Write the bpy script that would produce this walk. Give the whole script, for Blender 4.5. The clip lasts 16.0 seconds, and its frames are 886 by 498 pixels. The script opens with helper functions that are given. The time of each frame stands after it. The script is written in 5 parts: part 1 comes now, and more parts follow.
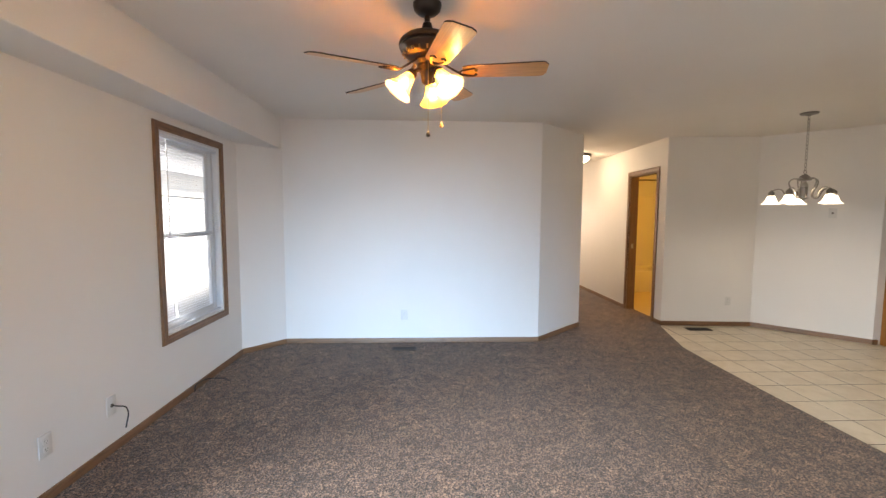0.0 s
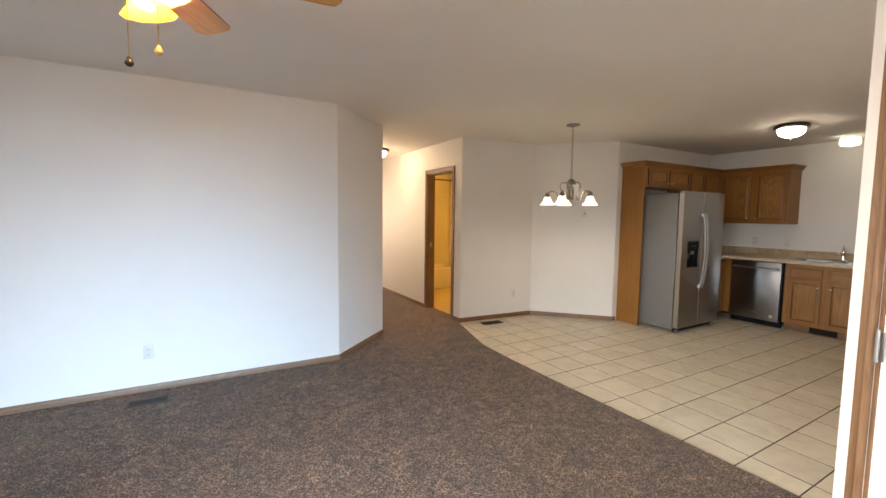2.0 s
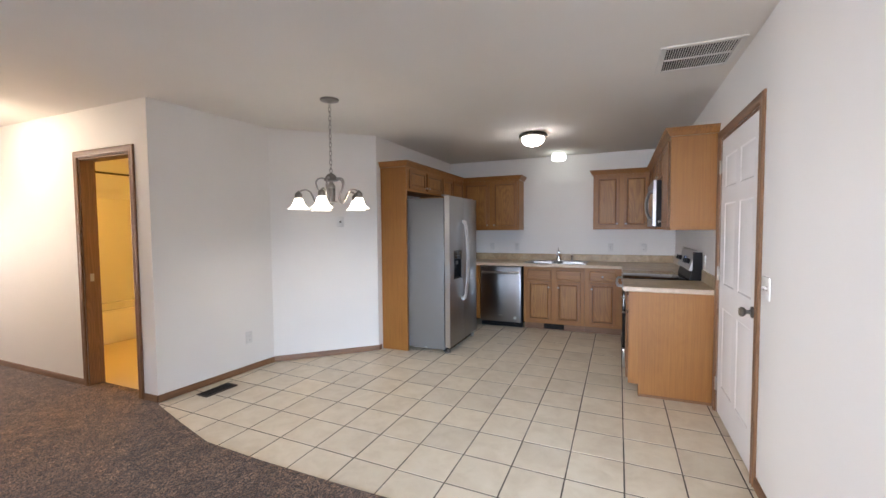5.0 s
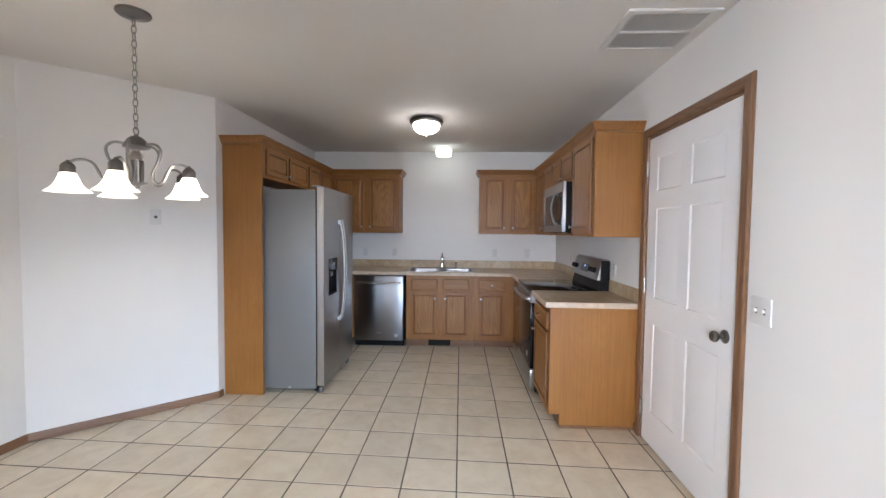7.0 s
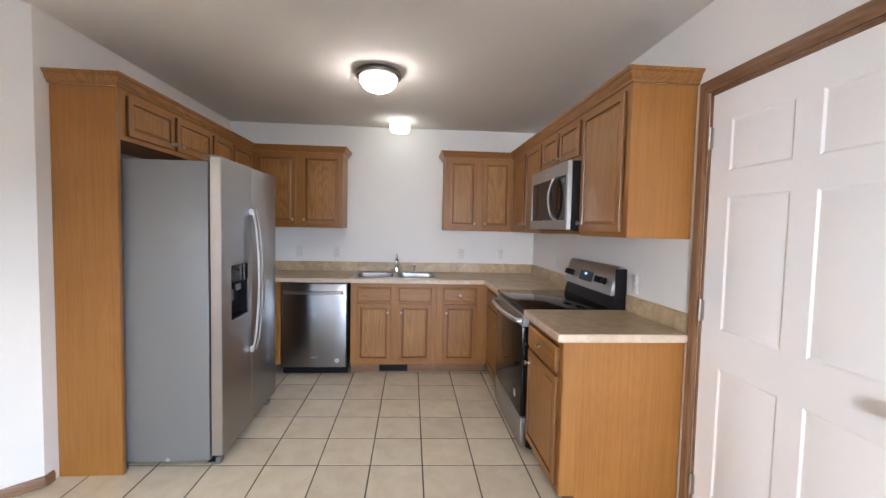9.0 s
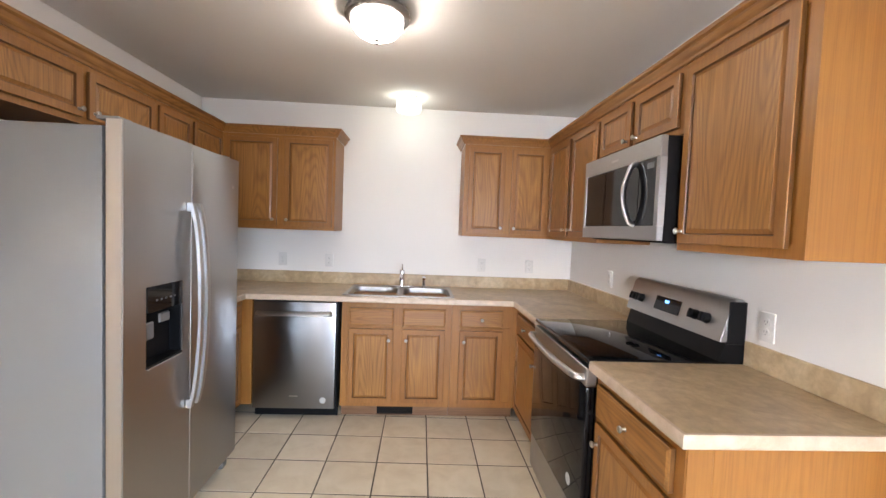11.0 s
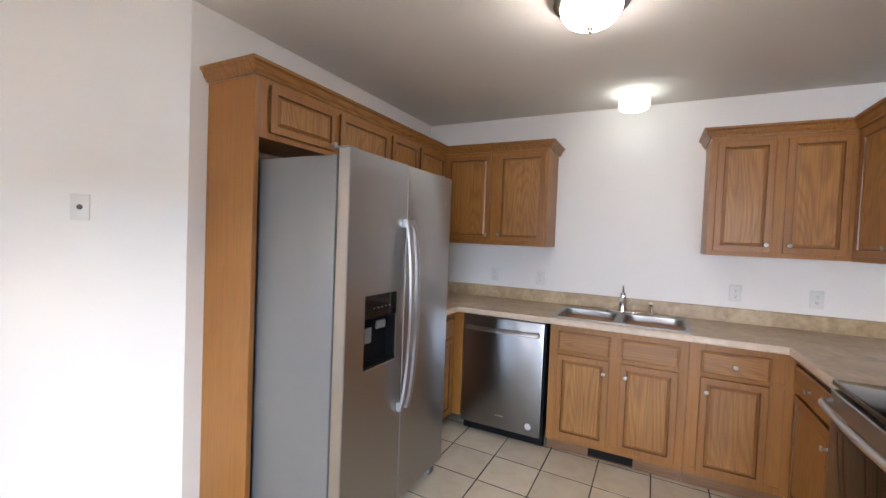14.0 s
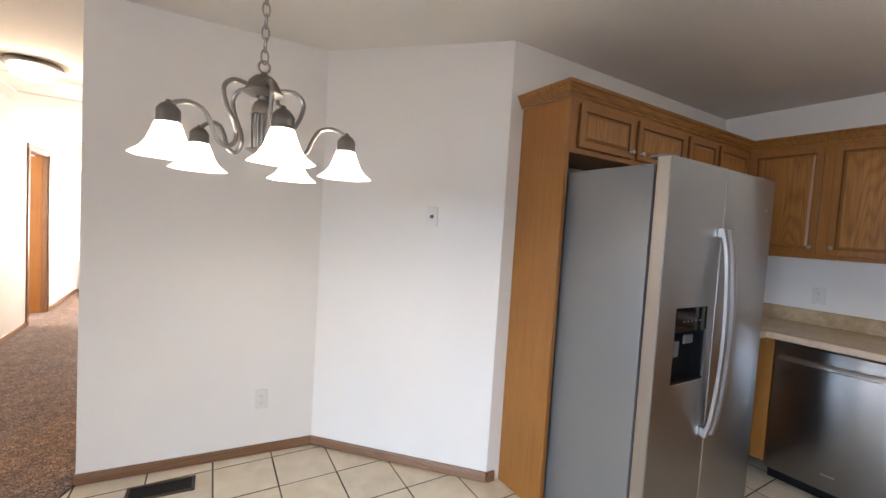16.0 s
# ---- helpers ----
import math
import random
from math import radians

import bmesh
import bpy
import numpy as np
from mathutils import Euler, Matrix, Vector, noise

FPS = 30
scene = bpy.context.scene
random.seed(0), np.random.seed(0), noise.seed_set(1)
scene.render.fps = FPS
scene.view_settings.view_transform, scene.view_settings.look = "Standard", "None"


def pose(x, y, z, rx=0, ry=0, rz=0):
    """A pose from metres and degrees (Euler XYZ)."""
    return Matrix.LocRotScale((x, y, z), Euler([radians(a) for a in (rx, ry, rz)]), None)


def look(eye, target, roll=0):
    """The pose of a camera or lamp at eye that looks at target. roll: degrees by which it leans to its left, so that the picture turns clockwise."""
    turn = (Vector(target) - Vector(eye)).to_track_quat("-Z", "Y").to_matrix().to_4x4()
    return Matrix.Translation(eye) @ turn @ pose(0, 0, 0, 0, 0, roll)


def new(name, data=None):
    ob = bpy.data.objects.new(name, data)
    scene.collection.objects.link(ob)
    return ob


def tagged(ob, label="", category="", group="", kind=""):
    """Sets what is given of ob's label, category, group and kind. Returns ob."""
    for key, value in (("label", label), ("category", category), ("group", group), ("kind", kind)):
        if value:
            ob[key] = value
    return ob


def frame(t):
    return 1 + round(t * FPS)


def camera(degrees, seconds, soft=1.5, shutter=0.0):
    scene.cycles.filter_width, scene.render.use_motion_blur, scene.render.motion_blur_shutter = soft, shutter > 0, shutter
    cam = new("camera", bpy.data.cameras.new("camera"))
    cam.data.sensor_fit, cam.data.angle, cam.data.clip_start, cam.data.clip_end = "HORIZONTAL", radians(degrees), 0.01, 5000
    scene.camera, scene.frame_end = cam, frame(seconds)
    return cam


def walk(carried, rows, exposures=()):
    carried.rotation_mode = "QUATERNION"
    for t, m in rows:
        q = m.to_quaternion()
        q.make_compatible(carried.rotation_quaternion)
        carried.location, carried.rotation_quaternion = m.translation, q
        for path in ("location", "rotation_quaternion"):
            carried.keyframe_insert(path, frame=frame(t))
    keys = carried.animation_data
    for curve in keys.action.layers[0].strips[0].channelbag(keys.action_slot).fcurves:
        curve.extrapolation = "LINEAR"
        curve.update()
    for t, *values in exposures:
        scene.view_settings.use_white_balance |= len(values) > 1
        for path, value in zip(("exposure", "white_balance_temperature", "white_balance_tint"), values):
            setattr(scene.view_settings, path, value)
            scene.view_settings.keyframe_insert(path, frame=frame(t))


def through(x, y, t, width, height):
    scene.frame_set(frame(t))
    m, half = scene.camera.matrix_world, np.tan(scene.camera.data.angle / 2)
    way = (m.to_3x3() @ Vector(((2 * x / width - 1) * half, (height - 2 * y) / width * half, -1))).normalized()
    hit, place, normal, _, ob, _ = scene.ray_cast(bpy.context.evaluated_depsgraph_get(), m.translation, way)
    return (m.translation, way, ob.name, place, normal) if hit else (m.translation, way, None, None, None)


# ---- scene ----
cam = camera(93.9, 16.0)
PATH = [
    (0, (-0.021, 0.087, 1.423), (0.064, 2.079, 1.266), 0.3),
    (0.2, (0.032, 0.138, 1.44), (0.191, 2.125, 1.283), 0.4),
    (0.5, (0.068, 0.22, 1.454), (0.339, 2.196, 1.304), 0.5),
    (1, (0.111, 0.397, 1.435), (0.635, 2.322, 1.284), 0.5),
    (1.5, (0.115, 0.586, 1.453), (0.876, 2.428, 1.293), 0.5),
    (2, (0.149, 0.739, 1.422), (1.148, 2.464, 1.264), 0.7),
    (2.5, (0.268, 0.94, 1.419), (1.495, 2.511, 1.256), 0.8),
    (3, (0.391, 1.144, 1.411), (1.804, 2.551, 1.252), 0.9),
    (3.5, (0.457, 1.411, 1.419), (2.03, 2.638, 1.276), 0.8),
    (4, (0.566, 1.6, 1.406), (2.248, 2.675, 1.277), 0.4),
    (4.2, (0.634, 1.676, 1.396), (2.355, 2.688, 1.276), -0.0),
    (6.3, (1.464, 2.302, 1.399), (3.432, 2.647, 1.311), -0.1),
    (6.4, (1.498, 2.34, 1.402), (3.474, 2.639, 1.314), -0.1),
    (6.5, (1.551, 2.361, 1.4), (3.533, 2.611, 1.315), 0.2),
    (7, (1.74, 2.475, 1.403), (3.736, 2.56, 1.316), 0.6),
    (7.5, (1.96, 2.529, 1.398), (3.958, 2.495, 1.304), 0.8),
    (8, (2.255, 2.548, 1.394), (4.25, 2.428, 1.309), 1.1),
    (8.5, (2.522, 2.58, 1.391), (4.513, 2.418, 1.297), 1.4),
    (8.7, (2.625, 2.571, 1.399), (4.617, 2.415, 1.295), 1.2),
    (10.8, (3.576, 2.588, 1.415), (5.567, 2.427, 1.318), 2.1),
    (11, (3.639, 2.567, 1.419), (5.634, 2.459, 1.324), 2.2),
    (11.5, (3.771, 2.537, 1.409), (5.768, 2.528, 1.312), 2.3),
    (12, (3.898, 2.47, 1.417), (5.892, 2.607, 1.335), 2.3),
    (12.5, (3.949, 2.457, 1.42), (5.924, 2.764, 1.345), 2.3),
    (13, (3.958, 2.44, 1.415), (5.888, 2.962, 1.35), 2.3),
    (13.5, (3.923, 2.463, 1.412), (5.785, 3.19, 1.352), 2.3),
    (14, (3.861, 2.528, 1.42), (5.641, 3.437, 1.36), 2.3),
    (14.5, (3.763, 2.578, 1.422), (5.42, 3.695, 1.359), 2.5),
    (15, (3.675, 2.616, 1.424), (5.165, 3.949, 1.354), 2.9),
    (15.5, (3.617, 2.673, 1.416), (4.905, 4.2, 1.337), 3.4),
    (16, (3.569, 2.678, 1.42), (4.607, 4.385, 1.322), 3.5),
]
walk(cam, [(t, look(eye, target, roll)) for t, eye, target, roll in PATH],
     exposures=[(0.0, 0.87, 8200, 15), (2.0, 1.0, 8500, 15), (3.5, 1.2, 7400, 15), (4.0, 1.25, 6900, 15), (7.0, 1.4, 6300, 13), (8.5, 1.65, 6500, 14), (11.0, 2.3, 6900, 15), (12.5, 2.4, 6800, 15), (14.0, 1.95, 6600, 15), (14.5, 1.75, 6700, 15), (16.0, 1.55, 6700, 14)])


# ---- world, daylight, large lights ----
CEIL = 2.455
world = bpy.data.worlds.new("sky")
scene.world = world
world.use_nodes = True
wn, wl = world.node_tree.nodes, world.node_tree.links
sky = wn.new("ShaderNodeTexSky")
sky.sky_type = "NISHITA"
sky.sun_disc = False
sky.sun_elevation, sky.sun_rotation = radians(44), radians(104)
wn["Background"].inputs["Strength"].default_value = 0.15
wl.new(sky.outputs[0], wn["Background"].inputs["Color"])
sun = new("sun", bpy.data.lights.new("sun", "SUN"))
sun.data.energy, sun.data.angle, sun.data.color = 5.0, radians(12), (0.88, 0.95, 1.0)
sun.matrix_world = look((8, -2, 8), (0, 0, 0))


def area(name, eye, target, w, h, watts, color, spread=180):
    lamp = new(name, bpy.data.lights.new(name, "AREA"))
    lamp.data.shape, lamp.data.size, lamp.data.size_y = "RECTANGLE", w, h
    lamp.data.energy, lamp.data.color, lamp.data.spread = watts, color, radians(spread)
    lamp.matrix_world = look(eye, target)
    return lamp


# area lamps for daylight: window behind, added bay opening, bay window, hall end, far bedroom
area("daylight_south", (-0.2, -2.62, 1.25), (-0.2, 3.0, -0.25), 2.0, 1.7, 36, (0.33, 0.60, 1.0), 44)
# lamp in an unseen, added opening; kept wide to soften the chandelier's shadow
area("added_bay_daylight", (-2.03, 0.21, 1.28), (3.0, 2.05, -1.45), 3.0, 1.4, 60, (0.58, 0.77, 1.0), 68)
area("daylight_window", (-1.86, 3.535, 1.28), (4.0, 1.21, 0.95), 0.8, 1.4, 9, (0.82, 0.90, 1.0), 42)
area("daylight_hall", (2.60, 11.74, 1.35), (2.60, 5.0, 1.1), 0.6, 1.25, 46, (1.0, 0.90, 0.80), 170)
# added fill lamp before the plain bedroom wall, which has no window
area("bedroom_fill", (0.35, 9.6, 1.4), (3.0, 9.6, 1.0), 1.4, 1.4, 60, (1.0, 0.93, 0.85), 180)


# ---- materials ----
def material(name, color=(0.8, 0.8, 0.8), rough=0.5, metal=0.0):
    m = bpy.data.materials.new(name)
    m.use_nodes = True
    b = m.node_tree.nodes["Principled BSDF"]
    b.inputs["Base Color"].default_value = (*color, 1)
    b.inputs["Roughness"].default_value = rough
    b.inputs["Metallic"].default_value = metal
    return m


class Graph:
    def __init__(self, m):
        self.n, self.l = m.node_tree.nodes, m.node_tree.links
        self.b = self.n["Principled BSDF"]

    def coords(self, scale=(1, 1, 1), kind="Object", jitter=0.0):
        tc, mp = self.n.new("ShaderNodeTexCoord"), self.n.new("ShaderNodeMapping")
        mp.inputs["Scale"].default_value = scale
        self.l.new(tc.outputs[kind], mp.inputs["Vector"])
        if jitter:
            oi, mul = self.n.new("ShaderNodeObjectInfo"), self.n.new("ShaderNodeMath")
            mul.operation = "MULTIPLY"
            mul.inputs[1].default_value = jitter
            self.l.new(oi.outputs["Random"], mul.inputs[0])
            self.l.new(mul.outputs[0], mp.inputs["Location"])
        return mp.outputs[0]

    def noise(self, vec, scale, detail=3.0, rough=0.55, distort=0.0):
        t = self.n.new("ShaderNodeTexNoise")
        t.inputs["Scale"].default_value, t.inputs["Detail"].default_value = scale, detail
        t.inputs["Roughness"].default_value, t.inputs["Distortion"].default_value = rough, distort
        self.l.new(vec, t.inputs["Vector"])
        return t.outputs["Fac"]

    def ramp(self, fac, stops):
        r = self.n.new("ShaderNodeValToRGB")
        e = r.color_ramp.elements
        while len(e) < len(stops):
            e.new(0.5)
        for k, (p, c) in enumerate(stops):
            e[k].position, e[k].color = p, (*c, 1)
        self.l.new(fac, r.inputs["Fac"])
        return r.outputs["Color"]

    def math(self, op, a, b=None):
        m = self.n.new("ShaderNodeMath")
        m.operation = op
        self.l.new(a, m.inputs[0])
        if b is not None:
            if isinstance(b, (int, float)):
                m.inputs[1].default_value = b
            else:
                self.l.new(b, m.inputs[1])
        return m.outputs[0]

    def mix(self, a, b, fac, blend="MIX"):
        m = self.n.new("ShaderNodeMix")
        m.data_type, m.blend_type = "RGBA", blend
        if isinstance(fac, (int, float)):
            m.inputs["Factor"].default_value = fac
        else:
            self.l.new(fac, m.inputs["Factor"])
        for k, v in ((6, a), (7, b)):
            if isinstance(v, tuple):
                m.inputs[k].default_value = (*v, 1)
            else:
                self.l.new(v, m.inputs[k])
        return m.outputs[2]

    def bump(self, height, strength=0.3, distance=0.002):
        bp = self.n.new("ShaderNodeBump")
        bp.inputs["Strength"].default_value, bp.inputs["Distance"].default_value = strength, distance
        self.l.new(height, bp.inputs["Height"])
        self.l.new(bp.outputs[0], self.b.inputs["Normal"])

    def color(self, c):
        self.l.new(c, self.b.inputs["Base Color"])

    def rough(self, fac, lo, hi):
        mr = self.n.new("ShaderNodeMapRange")
        mr.inputs["To Min"].default_value, mr.inputs["To Max"].default_value = lo, hi
        self.l.new(fac, mr.inputs["Value"])
        self.l.new(mr.outputs[0], self.b.inputs["Roughness"])


def paint(name, color, rough, orange=0.12):
    m = material(name, color, rough)
    g = Graph(m)
    v = g.coords()
    big, fine = g.noise(v, 0.9, 3), g.noise(v, 140, 2)
    lo = tuple(c * 0.965 for c in color)
    g.color(g.ramp(big, [(0.35, lo), (0.65, color)]))
    g.rough(big, rough - 0.06, rough + 0.06)
    g.bump(fine, orange, 0.0012)
    return m


def oak(name, dark, mid, light, along="z", rough=0.36, figure=1.0):
    m = material(name, mid, rough)
    g = Graph(m)
    st = {"z": (1, 1, 0.14), "x": (0.14, 1, 1), "y": (1, 0.14, 1)}[along]
    sf = {"z": (1, 1, 0.015), "x": (0.015, 1, 1), "y": (1, 0.015, 1)}[along]
    v = g.coords(st, jitter=17.0)
    field = g.noise(v, 3.6 + 1.2 * figure, 1.5, 0.4, 0.2)
    rings = g.math("SINE", g.math("MULTIPLY", field, 190.0))
    rings = g.math("POWER", g.math("ADD", g.math("MULTIPLY", rings, 0.5), 0.5), 2.0)
    streak = g.noise(g.coords(sf, jitter=5.0), 120, 4, 0.75)
    tone = g.noise(g.coords((1, 1, 1), jitter=9.0), 1.7, 2)
    base = g.ramp(tone, [(0.3, mid), (0.75, light)])
    c = g.mix(base, dark, g.math("MULTIPLY", rings, 0.36 * figure))
    pores = g.ramp(streak, [(0.40, (0.50, 0.46, 0.42)), (0.58, (1.06, 1.06, 1.06))])
    g.color(g.mix(c, pores, 0.18 + 0.34 * figure, "MULTIPLY"))
    g.rough(streak, rough - 0.06, rough + 0.1)
    g.bump(streak, 0.12, 0.0008)
    return m


def steel(name, color, rough, along="z"):
    m = material(name, color, rough, 1.0)
    g = Graph(m)
    sc = {"z": (1, 1, 0.004), "x": (0.004, 1, 1)}[along]
    grain = g.noise(g.coords(sc), 900, 2, 0.6)
    lo = tuple(c * 0.96 for c in color)
    g.color(g.ramp(grain, [(0.3, lo), (0.7, color)]))
    g.b.inputs["Anisotropic"].default_value = 0.55
    g.b.inputs["Anisotropic Rotation"].default_value = 0.25 if along == "z" else 0.0
    return m


def lit_glass(name, color, strength, through, base=(0.85, 0.8, 0.72), clear=0.0, scatter=0.55):
    """Frosted lamp glass: it glows a little and lets the bulb's light through."""
    m = material(name, base, 0.4)
    n, l = m.node_tree.nodes, m.node_tree.links
    b = n["Principled BSDF"]
    b.inputs["Emission Color"].default_value = (*color, 1)
    b.inputs["Emission Strength"].default_value = strength
    tr, mx = n.new("ShaderNodeBsdfTranslucent"), n.new("ShaderNodeMixShader")
    tr.inputs["Color"].default_value = (*through, 1)
    mx.inputs[0].default_value = scatter
    l.new(b.outputs[0], mx.inputs[1])
    l.new(tr.outputs[0], mx.inputs[2])
    out = mx.outputs[0]
    if clear:
        tp, mc = n.new("ShaderNodeBsdfTransparent"), n.new("ShaderNodeMixShader")
        tp.inputs["Color"].default_value = (*through, 1)
        mc.inputs[0].default_value = clear
        l.new(out, mc.inputs[1])
        l.new(tp.outputs[0], mc.inputs[2])
        out = mc.outputs[0]
    l.new(out, n["Material Output"].inputs["Surface"])
    return m


def glow(name, color, strength):
    m = material(name, (0.85, 0.83, 0.78), 0.35)
    b = m.node_tree.nodes["Principled BSDF"]
    b.inputs["Emission Color"].default_value = (*color, 1)
    b.inputs["Emission Strength"].default_value = strength
    return m


WALL = paint("wall_paint", (0.80, 0.775, 0.745), 0.55)
CEILING = paint("ceiling_paint", (0.79, 0.755, 0.705), 0.8, 0.5)
WHITE_DOOR = paint("door_paint", (0.82, 0.80, 0.79), 0.52, 0.05)
PLASTIC = material("white_plastic", (0.70, 0.685, 0.66), 0.32)
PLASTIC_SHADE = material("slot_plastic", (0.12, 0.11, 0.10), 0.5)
OAK = oak("oak_upright", (0.105, 0.038, 0.008), (0.315, 0.135, 0.032), (0.41, 0.19, 0.05), "z")
OAK_FLAT = oak("oak_level", (0.115, 0.040, 0.008), (0.29, 0.121, 0.028), (0.37, 0.167, 0.044), "x")
# darker oak: shade put into the colour of panel grooves and front edges
OAK_SHADED = oak("oak_shaded_groove", (0.07, 0.025, 0.006), (0.135, 0.052, 0.012), (0.165, 0.068, 0.017), "z")
OAK_PANEL = oak("oak_veneer", (0.22, 0.082, 0.015), (0.285, 0.112, 0.021), (0.345, 0.148, 0.032), "z", 0.4, 0.4)
OAK_STILE = oak("oak_stile", (0.20, 0.074, 0.015), (0.265, 0.106, 0.023), (0.325, 0.140, 0.035), "z", 0.36, 0.5)
OAK_DARK = material("dark_filler", (0.07, 0.035, 0.015), 0.7)
TRIM_Z = oak("trim_upright", (0.12, 0.054, 0.024), (0.21, 0.104, 0.050), (0.26, 0.136, 0.069), "z", 0.42)
TRIM_X = oak("trim_level", (0.12, 0.054, 0.024), (0.21, 0.104, 0.050), (0.26, 0.136, 0.069), "x", 0.42)
FRIDGE_SIDE = paint("fridge_side_paint", (0.24, 0.239, 0.242), 0.40, 0.1)
FRIDGE_SIDE.node_tree.nodes["Principled BSDF"].inputs["Metallic"].default_value = 0.45
STEEL = steel("brushed_steel", (0.37, 0.367, 0.366), 0.34)
STEEL_DARK = steel("dark_brushed_steel", (0.27, 0.27, 0.278), 0.28)
STEEL_X = steel("brushed_steel_level", (0.40, 0.395, 0.39), 0.33, "x")
STEEL_BRIGHT = steel("bright_steel", (0.52, 0.515, 0.51), 0.36)
BLACK_GLASS = material("black_glass", (0.005, 0.005, 0.006), 0.05)
BLACK_GLASS.node_tree.nodes["Principled BSDF"].inputs["Specular IOR Level"].default_value = 0.25
BLACK = material("black_plastic", (0.006, 0.006, 0.007), 0.42)
BLACK.node_tree.nodes["Principled BSDF"].inputs["Specular IOR Level"].default_value = 0.15
GREY = material("grey_plastic", (0.13, 0.13, 0.135), 0.4)
NICKEL = material("satin_nickel", (0.42, 0.395, 0.36), 0.30, 1.0)
NICKEL_DARK = material("brushed_dark_nickel", (0.31, 0.295, 0.275), 0.3, 1.0)
PEWTER = material("pewter_metal", (0.21, 0.195, 0.18), 0.34, 1.0)
BRONZE = material("oiled_bronze", (0.055, 0.042, 0.034), 0.35, 0.8)
CHROME = material("chrome", (0.75, 0.75, 0.76), 0.1, 1.0)
BRASS = material("chain_brass", (0.6, 0.42, 0.2), 0.3, 1.0)
VINYL = material("white_vinyl", (0.82, 0.83, 0.84), 0.35)

PORCELAIN = material("tub_enamel", (0.78, 0.74, 0.66), 0.2)
CABLE = material("black_cable", (0.02, 0.02, 0.022), 0.45)
CABLE_GREY = material("grey_cable", (0.22, 0.22, 0.22), 0.45)
STICKER = material("paper_sticker", (0.50, 0.50, 0.49), 0.6)
DISPLAY = glow("blue_display", (0.05, 0.3, 1.0), 1.2)
GLASS = material("window_glass", (1, 1, 1), 0.0)
GLASS.node_tree.nodes["Principled BSDF"].inputs["Transmission Weight"].default_value = 1.0
GLASS.node_tree.nodes["Principled BSDF"].inputs["IOR"].default_value = 1.45
BLIND = lit_glass("blind_slat", (1, 1, 1), 0.0, (0.85, 0.88, 0.92), (0.84, 0.88, 0.93))
SHADE_COOL = lit_glass("frosted_glass_lit", (1.0, 0.98, 0.90), 1.7, (0.95, 0.93, 0.88), scatter=0.72)
SHADE_WARM = lit_glass("amber_glass_lit", (1.0, 0.50, 0.12), 0.15, (0.95, 0.66, 0.30), clear=0.42, scatter=0.45)
BULB_WARM = glow("bulb_warm", (1.0, 0.72, 0.32), 270.0)
BULB_COOL = glow("bulb_cool", (1.0, 0.95, 0.88), 62.0)
DOME_LIT = glow("dome_glass_lit", (1.0, 0.97, 0.93), 13.0)
DRUM_LIT = glow("drum_glass_lit", (0.90, 1.0, 0.94), 1.7)
HALL_LIT = glow("hall_glass_lit", (1.0, 0.84, 0.64), 26.0)
BATH_LIT = glow("bath_glass_lit", (1.0, 0.55, 0.10), 55.0)

# carpet: cut pile in brown and grey yarn
CARPET = material("carpet_pile", (0.16, 0.12, 0.105), 0.95)
_g = Graph(CARPET)
_v = _g.coords()
_yarn, _tuft, _foot = _g.noise(_v, 92, 3, 0.75), _g.noise(_v, 28, 4, 0.7), _g.noise(_v, 7.5, 5, 0.68, 1.2)
_c = _g.ramp(_yarn, [(0.39, (0.017, 0.0085, 0.0045)), (0.49, (0.091, 0.051, 0.033)), (0.59, (0.38, 0.232, 0.150))])
_t = _g.ramp(_tuft, [(0.38, (0.50, 0.48, 0.47)), (0.62, (1.15, 1.13, 1.12))])
_f = _g.ramp(_foot, [(0.36, (0.50, 0.49, 0.485)), (0.64, (1.18, 1.16, 1.14))])
_g.color(_g.mix(_g.mix(_c, _t, 1.0, "MULTIPLY"), _f, 1.0, "MULTIPLY"))
_g.bump(_g.math("ADD", _g.math("MULTIPLY", _yarn, 0.5), _tuft), 0.9, 0.012)
CARPET.node_tree.nodes["Principled BSDF"].inputs["Sheen Weight"].default_value = 0.15

# glazed floor tile
TILE = material("glazed_tile", (0.56, 0.49, 0.39), 0.3)
_g = Graph(TILE)
_v = _g.coords(jitter=31.0)
_a, _b = _g.noise(_v, 7, 4, 0.6, 0.5), _g.noise(_v, 60, 3)
_oi = _g.n.new("ShaderNodeObjectInfo")
_c = _g.ramp(_a, [(0.3, (0.61, 0.515, 0.385)), (0.55, (0.69, 0.60, 0.465)), (0.8, (0.74, 0.655, 0.53))])
_r = _g.ramp(_oi.outputs["Random"], [(0.0, (0.93, 0.93, 0.93)), (1.0, (1.04, 1.04, 1.03))])
_g.color(_g.mix(_c, _r, 1.0, "MULTIPLY"))
_g.rough(_b, 0.32, 0.5)
_g.bump(_a, 0.08, 0.002)
GROUT = paint("grout", (0.08, 0.062, 0.048), 0.9, 0.6)
BATH_FLOOR = paint("bath_vinyl", (0.62, 0.50, 0.32), 0.4, 0.1)

# laminate worktop, mottled tan
COUNTER = material("laminate_worktop", (0.40, 0.32, 0.22), 0.32)
_g = Graph(COUNTER)
_v = _g.coords()
_a, _b, _s = _g.noise(_v, 5.0, 5, 0.6, 0.8), _g.noise(_v, 26, 4, 0.6, 0.4), _g.noise(_v, 300, 2)
_c = _g.ramp(_a, [(0.3, (0.37, 0.265, 0.155)), (0.5, (0.48, 0.36, 0.222)), (0.7, (0.57, 0.45, 0.30))])
_d = _g.ramp(_b, [(0.35, (0.84, 0.83, 0.81)), (0.65, (1.08, 1.07, 1.05))])
